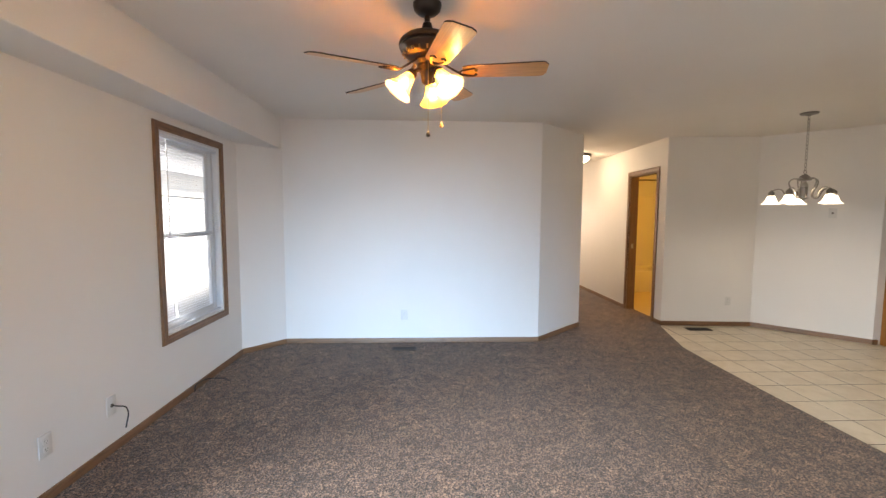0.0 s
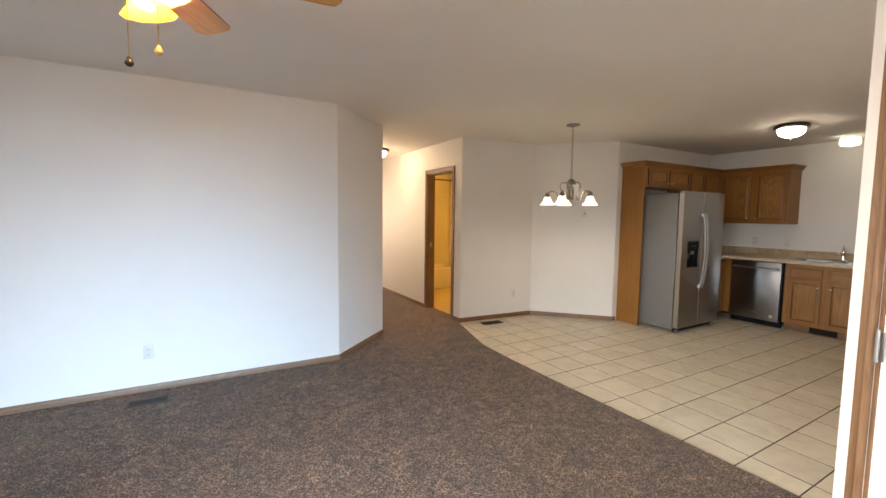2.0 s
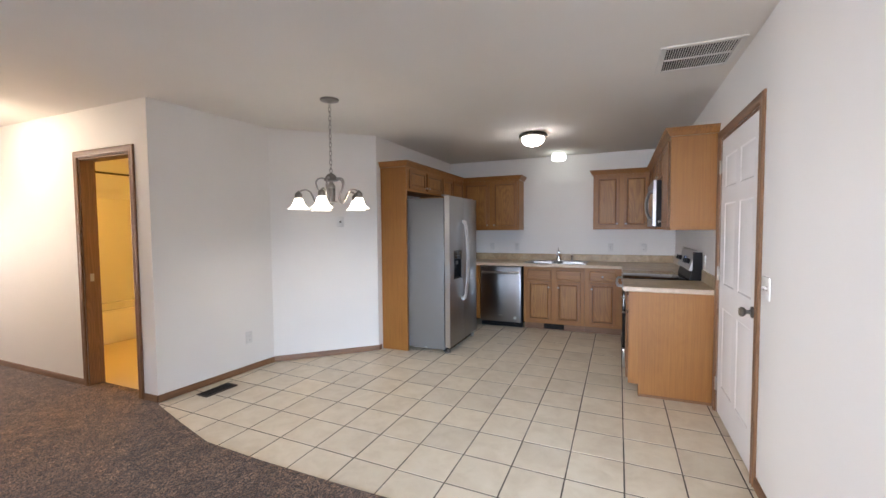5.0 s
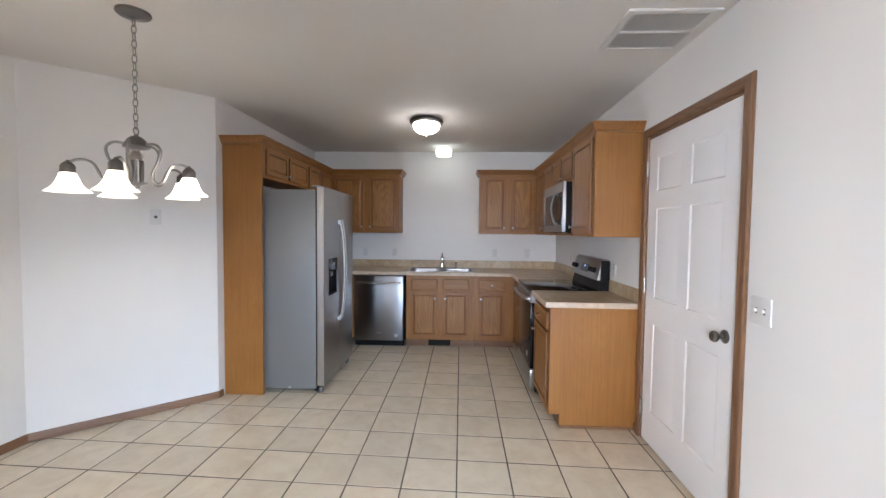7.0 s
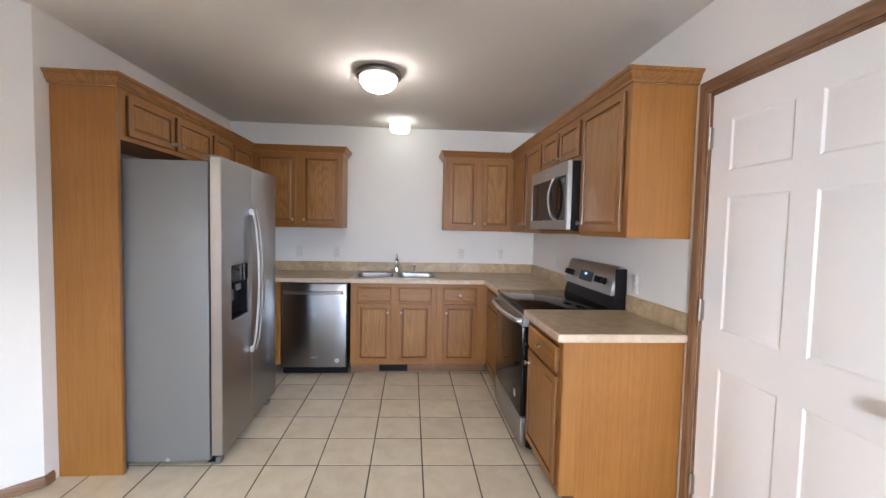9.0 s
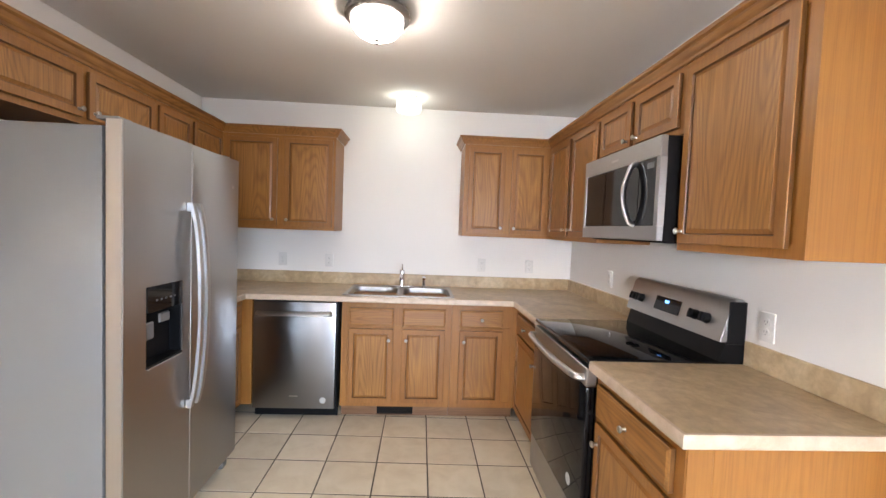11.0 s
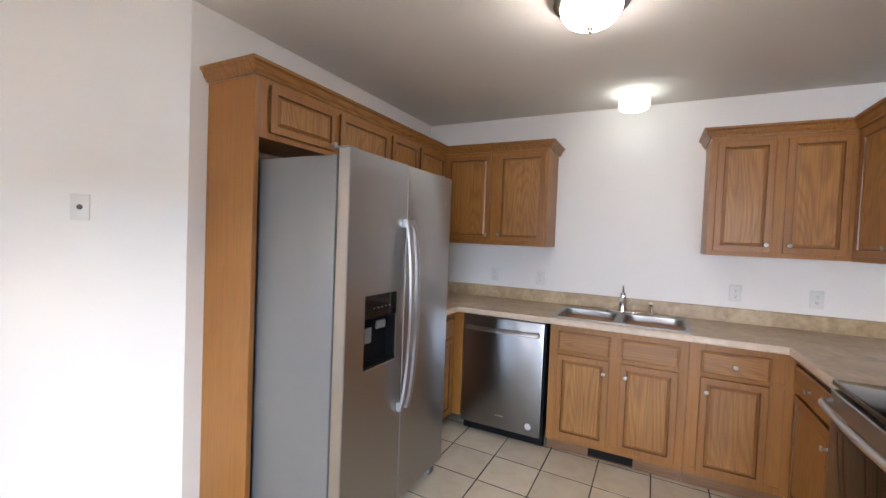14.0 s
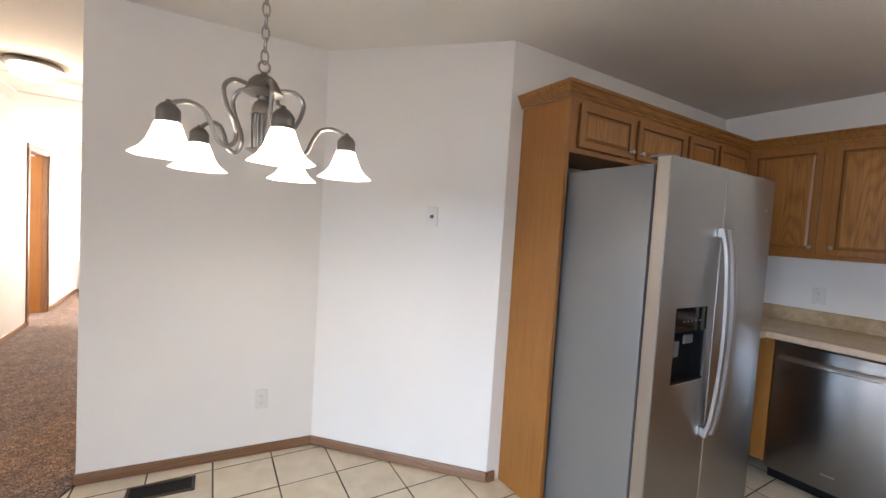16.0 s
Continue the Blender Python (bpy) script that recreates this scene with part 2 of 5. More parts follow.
_g.color(_g.mix(_c, _d, 1.0, "MULTIPLY"))
_g.rough(_s, 0.26, 0.40)
COUNTER_EDGE = material("worktop_edge", (0.52, 0.41, 0.31), 0.35)
_g = Graph(COUNTER_EDGE)
_g.color(_g.ramp(_g.noise(_g.coords(), 18, 4, 0.6), [(0.3, (0.46, 0.35, 0.25)), (0.7, (0.60, 0.48, 0.37))]))

# outdoors
SIDING = paint("pale_siding", (0.82, 0.83, 0.84), 0.7, 0.2)
ROOF = paint("roof_shingle", (0.55, 0.55, 0.56), 0.9, 0.6)
GROUND = paint("pale_ground", (0.58, 0.58, 0.57), 0.95, 0.8)


# ---- building helpers ----
def box(bm, lo, hi, bevel=0.0, seg=1):
    """A box from corner to corner, with its edges taken off."""
    ret = bmesh.ops.create_cube(bm, size=1.0)
    vs = ret["verts"]
    for v in vs:
        v.co = Vector([(lo[k] + hi[k]) / 2 + v.co[k] * (hi[k] - lo[k]) for k in range(3)])
    if bevel:
        es = list({e for v in vs for e in v.link_edges})
        bmesh.ops.bevel(bm, geom=es, offset=bevel, segments=seg, profile=0.5, affect="EDGES")


def lathe(bm, profile, seg=24, at=(0, 0, 0), m=None):
    """Turns a profile of (radius, height) about z."""
    rings = []
    for r, z in profile:
        if r < 1e-6:
            rings.append([bm.verts.new((0, 0, z))])
        else:
            rings.append([bm.verts.new((r * math.cos(2 * math.pi * k / seg), r * math.sin(2 * math.pi * k / seg), z)) for k in range(seg)])
    for a, b in zip(rings, rings[1:]):
        for k in range(seg):
            j = (k + 1) % seg
            q = [a[k % len(a)], a[j % len(a)], b[j % len(b)], b[k % len(b)]]
            q = list(dict.fromkeys(q))
            if len(q) > 2:
                bm.faces.new(q)
    t = Matrix.Translation(at) @ (m or Matrix())
    for ring in rings:
        for v in ring:
            v.co = t @ v.co


def tube(bm, pts, r, seg=8, flat=1.0):
    """A round bar along points; flat squeezes its height."""
    pts = [Vector(p) for p in pts]
    rings, ref = [], None
    for k, p in enumerate(pts):
        d = (pts[min(k + 1, len(pts) - 1)] - pts[max(k - 1, 0)]).normalized()
        if ref is None:
            ref = d.orthogonal().normalized()
        ref = (ref - d * ref.dot(d)).normalized()
        side = d.cross(ref)
        rr = r[k] if isinstance(r, (list, tuple)) else r
        rings.append([bm.verts.new(p + (ref * math.cos(2 * math.pi * j / seg) + side * math.sin(2 * math.pi * j / seg) * flat) * rr) for j in range(seg)])
    for a, b in zip(rings, rings[1:]):
        for j in range(seg):
            bm.faces.new((a[j], a[(j + 1) % seg], b[(j + 1) % seg], b[j]))
    bm.faces.new(rings[0][::-1])
    bm.faces.new(rings[-1])


def curve_points(ctrl, n=20):
    """Points on a smooth line through the given ones."""
    c = [Vector(p) for p in ctrl]
    c = [2 * c[0] - c[1]] + c + [2 * c[-1] - c[-2]]
    out = []
    for k in range(1, len(c) - 2):
        for j in range(n):
            t = j / n
            a, b, d, e = c[k - 1], c[k], c[k + 1], c[k + 2]
            out.append(0.5 * (2 * b + (d - a) * t + (2 * a - 5 * b + 4 * d - e) * t * t + (3 * b - a - 3 * d + e) * t ** 3))
    return out + [c[-2]]


def sweep(bm, path, profile, closed=False):
    """Carries a profile of (out, up) along a level path; out is to the right of the way."""
    pts = [Vector((p[0], p[1], 0)) for p in path]
    n, rings = len(pts), []
    for k, p in enumerate(pts):
        d0 = (p - pts[k - 1]).normalized() if k or closed else (pts[1] - p).normalized()
        d1 = (pts[(k + 1) % n] - p).normalized() if k < n - 1 or closed else d0
        n0, n1 = Vector((d0.y, -d0.x, 0)), Vector((d1.y, -d1.x, 0))
        mid = (n0 + n1).normalized()
        mid /= max(0.3, mid.dot(n0))
        rings.append([bm.verts.new(p + mid * o + Vector((0, 0, u))) for o, u in profile])
    for a, b in zip(rings, rings[1:]):
        for j in range(len(profile)):
            i = (j + 1) % len(profile)
            bm.faces.new((a[j], a[i], b[i], b[j]))
    bm.faces.new(rings[0])
    bm.faces.new(rings[-1][::-1])


def part(name, bm, mat, parent=None, label="", sharp=32):
    """Links a bmesh as one mesh object, under a thing or a part."""
    bmesh.ops.recalc_face_normals(bm, faces=bm.faces)
    me = bpy.data.meshes.new(name)
    bm.to_mesh(me)
    bm.free()
    me.materials.append(mat)
    me.polygons.foreach_set("use_smooth", [True] * len(me.polygons))
    me.set_sharp_from_angle(angle=radians(sharp))
    ob = new(name, me)
    ob.parent = parent
    if label:
        ob["label"] = label
    return ob


def again(name, ob, at, parent, rot=(0, 0, 0)):
    """Another object on the same mesh."""
    o = new(name, ob.data)
    o.parent, o.matrix_basis = parent, pose(*at, *rot)
    return o


def boxes(name, mat, parent, lo, hi, bevel=0.002, label="", seg=1):
    bm = bmesh.new()
    box(bm, lo, hi, bevel, seg)
    return part(name, bm, mat, parent, label)


def thing(name, at, rz, label, category, group="", kind=""):
    ob = new(name)
    ob.empty_display_size = 0.1
    ob.matrix_basis = pose(*at, 0, 0, rz)
    return tagged(ob, label, category, group, kind)


# ---- large structure ----
T = 0.12
OUTLINE = [(-1.89, -2.7), (1.15, -2.7), (1.15, 0.385), (2.00, 1.235), (7.30, 1.21), (7.30, 4.46), (5.03, 4.46), (4.25, 5.27), (3.095, 5.355),
           (3.095, 11.6), (1.95, 11.6), (1.975, 5.318), (1.262, 4.665), (-1.56, 4.665), (-1.89, 4.31)]
WALL_NAMES = ["wall_south", "wall_entry", "wall_closet", "wall_right", "wall_sink", "wall_fridge", "wall_angled", "wall_dining", "wall_hall_right",
              "wall_hall_end", "wall_hall_left", "wall_corner", "wall_living", "wall_bay_angled", "wall_bay"]
# openings: along the wall from its first corner, from, to, sill, head
OPENINGS = {"wall_south": (0.7, 2.7, 0.4, 2.05), "wall_hall_end": (0.2, 0.8, 0.7, 2.0), "wall_right": (1.638, 2.598, -0.1, 2.040), "wall_hall_right": (0.225, 0.955, -0.1, 2.045),
            "wall_hall_left": (1.65, 2.40, -0.1, 2.045), "wall_bay": (0.345, 1.205, 0.545, 2.02), "wall_closet": (0.31, 1.07, -0.1, 2.045)}


def seg_frame(k):
    a, b = Vector(OUTLINE[k]), Vector(OUTLINE[(k + 1) % len(OUTLINE)])
    return a, b, (b - a).length, math.degrees(math.atan2(b.y - a.y, b.x - a.x))


def turn_at(k):
    n = len(OUTLINE)
    a, b, c = Vector(OUTLINE[k - 1]), Vector(OUTLINE[k % n]), Vector(OUTLINE[(k + 1) % n])
    return (b - a).cross(c - b)


BASE_PROFILE = [(0, 0), (-0.013, 0), (-0.013, 0.044), (-0.009, 0.054), (0, 0.056)]


def build_walls():
    n = len(OUTLINE)
    for k, name in enumerate(WALL_NAMES):
        a, b, length, ang = seg_frame(k)
        x0 = -T if turn_at(k) > 0 else 0.0
        x1 = length + (T if turn_at((k + 1) % n) > 0 else 0.0)
        top = CEIL + 0.03
        bm = bmesh.new()
        hole = OPENINGS.get(name)
        if hole:
            s, e, z0, z1 = hole
            box(bm, (x0, -T, -0.1), (s, 0, top))
            if name == "wall_bay":
                # unseen 3 m opening from 2.6 to 5.6, added for the daylight lamp
                box(bm, (e, -T, -0.1), (2.6, 0, top))
                box(bm, (2.6, -T, z1), (5.6, 0, top))
                box(bm, (2.6, -T, -0.1), (5.6, 0, z0))
                box(bm, (5.6, -T, -0.1), (x1, 0, top))
            else:
                box(bm, (e, -T, -0.1), (x1, 0, top))
            box(bm, (s, -T, z1), (e, 0, top))
            if z0 > 0:
                box(bm, (s, -T, -0.1), (e, 0, z0))
        else:
            box(bm, (x0, -T, -0.1), (x1, 0, top))
        w = part(name, bm, WALL)
        w.matrix_basis = pose(a.x, a.y, 0, 0, 0, ang)
        tagged(w, "plain off-white painted drywall wall", "wall", kind="structure")
        # skirting, cut at the door openings
        runs = [(0, length)]
        if hole and hole[2] < 0:
            runs = [(0, hole[0] - 0.062), (hole[1] + 0.062, length)]
        if name == "wall_right":
            runs[1] = (runs[1][0], 2.68)
        if name == "wall_sink":
            runs = []
        if name == "wall_fridge":
            runs = [(2.22, length)]
        for r0, r1 in runs:
            if r1 - r0 < 0.02:
                continue
            bm = bmesh.new()
            sweep(bm, [(r0, 0), (r1, 0)], BASE_PROFILE)
            s = part("baseboard", bm, TRIM_X)
            s.matrix_basis = pose(a.x, a.y, 0.004, 0, 0, ang)
            tagged(s, "low brown wood-grain baseboard along the wall", "baseboard", kind="structure")


build_walls()

bm = bmesh.new()
box(bm, (-2.2, -3.0, CEIL), (7.6, 12.0, CEIL + 0.15))
tagged(part("ceiling", bm, CEILING), "matt beige-white textured flat ceiling", "ceiling", kind="structure")
bm = bmesh.new()
box(bm, (-1.89, -2.7, 2.135), (-1.57, 4.668, CEIL + 0.01), 0.004)
tagged(part("soffit", bm, WALL), "boxed off-white soffit above the bay window", "soffit", kind="structure")

bm = bmesh.new()
box(bm, (-2.2, -3.0, -0.3), (7.6, 12.0, -0.0012))
tagged(part("subfloor", bm, GROUT), "dark grout bed under the floor", "floor", kind="structure")


def carpet():
    edge = [(2.76, 1.15), (2.762, 2.2), (2.755, 3.2), (2.77, 3.9), (2.80, 4.40), (2.92, 4.83), (3.05, 5.26), (3.11, 5.40)]
    outline = [(-1.95, -2.75), (1.25, -2.75), (1.25, 0.2), (2.2, 1.15)] + edge + [(3.2, 5.45), (3.2, 11.65), (0.2, 11.65), (0.2, 8.6), (1.90, 8.6), (1.90, 5.4), (1.2, 4.72), (-1.62, 4.72), (-1.95, 4.35)]
    bm = bmesh.new()
    top = [bm.verts.new((x, y, 0.009)) for x, y in outline]
    low = [bm.verts.new((x, y, -0.004)) for x, y in outline]
    bm.faces.new(top)
    for k in range(len(top)):
        j = (k + 1) % len(top)
        bm.faces.new((top[k], low[k], low[j], top[j]))
    bmesh.ops.triangulate(bm, faces=bm.faces)
    return tagged(part("floor_carpet", bm, CARPET), "brown-grey flecked cut-pile carpet", "carpet", kind="structure")


carpet()


def on_wall(name, s, z=0.0, out=0.0):
    """A place on a wall: metres along it, height, and how far into the room; with the wall's turn."""
    a, b, length, ang = seg_frame(WALL_NAMES.index(name))
    d = (b - a).normalized()
    p = a + d * s + Vector((-d.y, d.x)) * out
    return (p.x, p.y, z), ang


# ---- doors and windows ----
CASING = [(0, 0), (0.058, 0), (0.058, 0.010), (0.050, 0.016), (0.030, 0.013), (0.012, 0.017), (0, 0.012)]


def casing_board(bm, a, b, inward):
    """A moulded board from a to b in the wall's plane (x, z); its outer edge lies away from inward."""
    a, b, inward = Vector((a[0], 0, a[1])), Vector((b[0], 0, b[1])), Vector((inward[0], 0, inward[1]))
    rings = [[bm.verts.new(p - inward * o + Vector((0, u, 0)) + (b - a).normalized() * (o * s)) for o, u in CASING] for p, s in ((a, -1), (b, 1))]
    n = len(CASING)
    for j in range(n):
        i = (j + 1) % n
        bm.faces.new((rings[0][j], rings[0][i], rings[1][i], rings[1][j]))
    bm.faces.new(rings[0])
    bm.faces.new(rings[1][::-1])


def square_casing(parent, w, z0, z1, bottom=False):
    for name, a, b, inward, mat in (("casing", (0, z0), (0, z1), (1, 0), TRIM_Z), ("casing", (w, z0), (w, z1), (-1, 0), TRIM_Z), ("head_casing", (0, z1), (w, z1), (0, -1), TRIM_X),
                                    ("sill_casing", (0, z0), (w, z0), (0, 1), TRIM_X)):
        if name == "sill_casing" and not bottom:
            continue
        bm = bmesh.new()
        casing_board(bm, a, b, inward)
        o = part(name, bm, mat, parent)
        o.location = (0, 0.001, 0)


def lining(parent, w, z0, z1, depth, mat=None, bottom=False):
    mat = mat or TRIM_Z
    boxes("jamb", mat, parent, (0.0, -depth, z0), (0.016, 0.0, z1), 0.001)
    boxes("jamb", mat, parent, (w - 0.016, -depth, z0), (w, 0.0, z1), 0.001)
    boxes("head_jamb", mat, parent, (0.016, -depth, z1 - 0.016), (w - 0.016, 0.0, z1), 0.001)
    if bottom:
        boxes("sill", mat, parent, (0.016, -depth, z0), (w - 0.016, 0.0, z0 + 0.016), 0.001)


def sunk_panels(bm, w, h, y, rects, depth=0.005, rim=0.013):
    """Moulded raised panels on a door's face at y, which looks to +y; rects: x0, x1, z0, z1."""
    xs = sorted({0.0, w, *[r[0] for r in rects], *[r[1] for r in rects]})
    zs = sorted({0.0, h, *[r[2] for r in rects], *[r[3] for r in rects]})
    grid = {(i, k): bm.verts.new((x, y, z)) for i, x in enumerate(xs) for k, z in enumerate(zs)}
    hit = []
    for i in range(len(xs) - 1):
        for k in range(len(zs) - 1):
            f = bm.faces.new((grid[i, k], grid[i, k + 1], grid[i + 1, k + 1], grid[i + 1, k]))
            cx, cz = (xs[i] + xs[i + 1]) / 2, (zs[k] + zs[k + 1]) / 2
            if any(r[0] < cx < r[1] and r[2] < cz < r[3] for r in rects):
                hit.append(f)
    bmesh.ops.recalc_face_normals(bm, faces=bm.faces)
    if hit and hit[0].normal.y < 0:
        bmesh.ops.reverse_faces(bm, faces=bm.faces)
    for f in hit:
        bmesh.ops.inset_individual(bm, faces=[f], thickness=rim, depth=-depth)
        bmesh.ops.inset_individual(bm, faces=[f], thickness=0.006, depth=0.0)
        bmesh.ops.inset_individual(bm, faces=[f], thickness=rim * 1.8, depth=depth * 0.75)


def six_panel_leaf(parent, w, h, mat, thick=0.035):
    bm = bmesh.new()
    st, mid = 0.115, 0.1
    pw = (w - 2 * st - mid) / 2
    rects = []
    for z0, z1 in ((0.22, 0.80), (0.97, 1.55), (1.66, 1.88)):
        for x0 in (st, st + pw + mid):
            rects.append((x0, x0 + pw, z0, z1))
    sunk_panels(bm, w, h, 0.0, rects)
    v = [bm.verts.new(p) for p in ((0, -thick, 0), (w, -thick, 0), (w, -thick, h), (0, -thick, h))]
    f = [bm.verts.new(p) for p in ((0, 0, 0), (w, 0, 0), (w, 0, h), (0, 0, h))]
    bm.faces.new(v)
    for i in range(4):
        j = (i + 1) % 4
        bm.faces.new((v[i], v[j], f[j], f[i]))
    return part("leaf", bm, mat, parent, "white six-panel moulded leaf", 25)


KNOB_PROFILE = [(0.0, 0.0), (0.032, 0.0), (0.033, 0.004), (0.028, 0.009), (0.012, 0.013), (0.011, 0.030), (0.020, 0.036), (0.027, 0.046), (0.027, 0.056), (0.020, 0.064), (0.0, 0.067)]


def hinge(parent, x, z):
    bm = bmesh.new()
    box(bm, (x - 0.016, 0.001, z - 0.045), (x + 0.016, 0.004, z + 0.045), 0.0008)
    lathe(bm, [(0, -0.05), (0.006, -0.05), (0.006, 0.05), (0, 0.05)], 8, (x, 0.010, z))
    return part("hinge", bm, NICKEL, parent, "steel butt hinge")


def closed_door(name, wall, hinge_end, knob_x):
    s, e, z0, z1 = OPENINGS[wall]
    at, ang = on_wall(wall, s)
    w = e - s
    d = thing(name, at, ang, "closed white six-panel door in a brown wood casing", "door", kind="structure")
    square_casing(d, w, 0.0, z1)
    lining(d, w, 0.0, z1, 0.115)
    leaf = six_panel_leaf(d, w - 0.038, z1 - 0.016 - 0.014, WHITE_DOOR)
    leaf.location = (0.019, -0.002, 0.012)
    bm = bmesh.new()
    lathe(bm, KNOB_PROFILE, 20, (knob_x, -0.001, 0.92), pose(0, 0, 0, -90))
    part("door_handle", bm, PEWTER, d, "dark pewter round door knob")
    for z in (0.22, 1.05, 1.83):
        hinge(d, hinge_end, z)
    # unseen dark block added to close the opening behind the leaf
    boxes("dark_backing", OAK_DARK, d, (0.016, -0.118, 0.0), (w - 0.016, -0.060, z1 - 0.016), 0.0)
    return d


closed_door("door_1", "wall_right", 0.960 - 0.018, 0.085)
closed_door("door_2", "wall_closet", 0.760 - 0.018, 0.075)


def cased_opening(name, wall, label):
    s, e, z0, z1 = OPENINGS[wall]
    at, ang = on_wall(wall, s)
    d = thing(name, at, ang, label, "doorway", kind="structure")
    square_casing(d, e - s, 0.0, z1)
    lining(d, e - s, 0.0, z1, T)
    return d


bath_door = cased_opening("door_3", "wall_hall_right", "open bathroom doorway with a brown wood casing")
boxes("strike_plate", NICKEL, bath_door, (0.712, -0.07, 0.95), (0.7145, -0.04, 1.02), 0.0005)
hall_door = cased_opening("door_4", "wall_hall_left", "open bedroom doorway with a honey wood casing")
bm = bmesh.new()
box(bm, (0, -0.035, 0.012), (0.71, 0.0, 2.02), 0.002)
leaf = part("leaf", bm, OAK_PANEL, hall_door, "honey oak veneer door leaf, standing open")
leaf.matrix_basis = pose(0.018, -0.05, 0, 0, 0, -86)
bm = bmesh.new()
lathe(bm, KNOB_PROFILE, 16, (0.64, 0.0, 0.92), pose(0, 0, 0, -90))
part("door_handle", bm, NICKEL, leaf, "round nickel knob")


def bay_window():
    s, e, z0, z1 = OPENINGS["wall_bay"]
    at, ang = on_wall("wall_bay", s)
    w = e - s
    d = thing("window_1", at, ang, "single-hung white vinyl window with mini blind and brown casing", "window", kind="structure")
    square_casing(d, w, z0, z1, True)
    lining(d, w, z0, z1, 0.055, VINYL, True)
    mid = (z0 + z1) / 2 - 0.02

    def frame_ring(name, x0, x1, a, b, y, t, dep):
        bm = bmesh.new()
        box(bm, (x0, y - dep, a), (x0 + t, y, b), 0.002)
        box(bm, (x1 - t, y - dep, a), (x1, y, b), 0.002)
        box(bm, (x0 + t, y - dep, b - t), (x1 - t, y, b), 0.002)
        box(bm, (x0 + t, y - dep, a), (x1 - t, y, a + t), 0.002)
        return part(name, bm, VINYL, d)

    frame_ring("window_frame", 0.016, w - 0.016, z0 + 0.016, z1 - 0.016, -0.056, 0.03, 0.055)
    frame_ring("upper_sash", 0.046, w - 0.046, mid - 0.02, z1 - 0.046, -0.085, 0.035, 0.022)
    frame_ring("lower_sash", 0.046, w - 0.046, z0 + 0.046, mid + 0.02, -0.060, 0.035, 0.022)
    for name, a, b, y in (("upper_pane", mid, z1 - 0.07, -0.097), ("lower_pane", z0 + 0.07, mid, -0.071)):
        p = boxes(name, GLASS, d, (0.07, y - 0.003, a), (w - 0.07, y, b), 0.0)
        p.visible_shadow = False
    boxes("muntin", VINYL, d, (0.08, -0.101, z1 - 0.46), (w - 0.08, -0.095, z1 - 0.447), 0.001)
    boxes("muntin", VINYL, d, (0.70, -0.101, mid + 0.02), (0.713, -0.095, z1 - 0.08), 0.001)
    blind = thing("window_blind", on_wall("wall_bay", s)[0], ang, "white mini blind hanging inside the window recess", "blind")
    boxes("head_rail", BLIND, blind, (0.022, -0.038, z1 - 0.044), (w - 0.022, -0.006, z1 - 0.018), 0.002)
    boxes("bottom_rail", BLIND, blind, (0.026, -0.034, z0 + 0.028), (w - 0.026, -0.012, z0 + 0.040), 0.002)
    bm = bmesh.new()
    vs = [bm.verts.new(p) for p in ((0.026, -0.012, 0), (w - 0.026, -0.012, 0), (w - 0.026, 0, 0.0022), (0.026, 0, 0.0022), (w - 0.026, 0.012, 0.0), (0.026, 0.012, 0.0))]
    bm.faces.new((vs[0], vs[1], vs[2], vs[3]))
    bm.faces.new((vs[3], vs[2], vs[4], vs[5]))
    bmesh.ops.solidify(bm, geom=bm.faces[:], thickness=0.0006)
    first = part("slat", bm, BLIND, blind)
    z, k = z0 + 0.052, 0
    first.matrix_basis = pose(0, -0.022, z, 22)
    while z < z1 - 0.06:
        z += 0.0205
        tilt = 16 if z < mid else -5
        again("slat", first, (0, -0.022, z), blind, (tilt, 0, 0))
    for x in (0.13, w / 2, w - 0.13):
        bm = bmesh.new()
        tube(bm, [(x, -0.022, z0 + 0.04), (x, -0.022, z1 - 0.04)], 0.0009, 5)
        part("cord", bm, BLIND, blind)
    bm = bmesh.new()
    tube(bm, [(w - 0.10, -0.003, z1 - 0.05), (w - 0.10, -0.003, z1 - 0.75)], 0.004, 6)
    part("tilt_wand", bm, VINYL, blind)


bay_window()


def south_window():
    s, e, z0, z1 = OPENINGS["wall_south"]
    at, ang = on_wall("wall_south", s)
    d = thing("window_2", at, ang, "wide plain living room window", "window", kind="structure")
    square_casing(d, e - s, z0, z1, True)


south_window()
# casing of the added, unseen bay opening
at, ang = on_wall("wall_bay", 2.6)
d = thing("added_bay_opening", at, ang, "unseen wide bay opening with a brown casing, added for a daylight lamp", "window", kind="structure")
square_casing(d, 3.0, 0.545, 2.02, True)

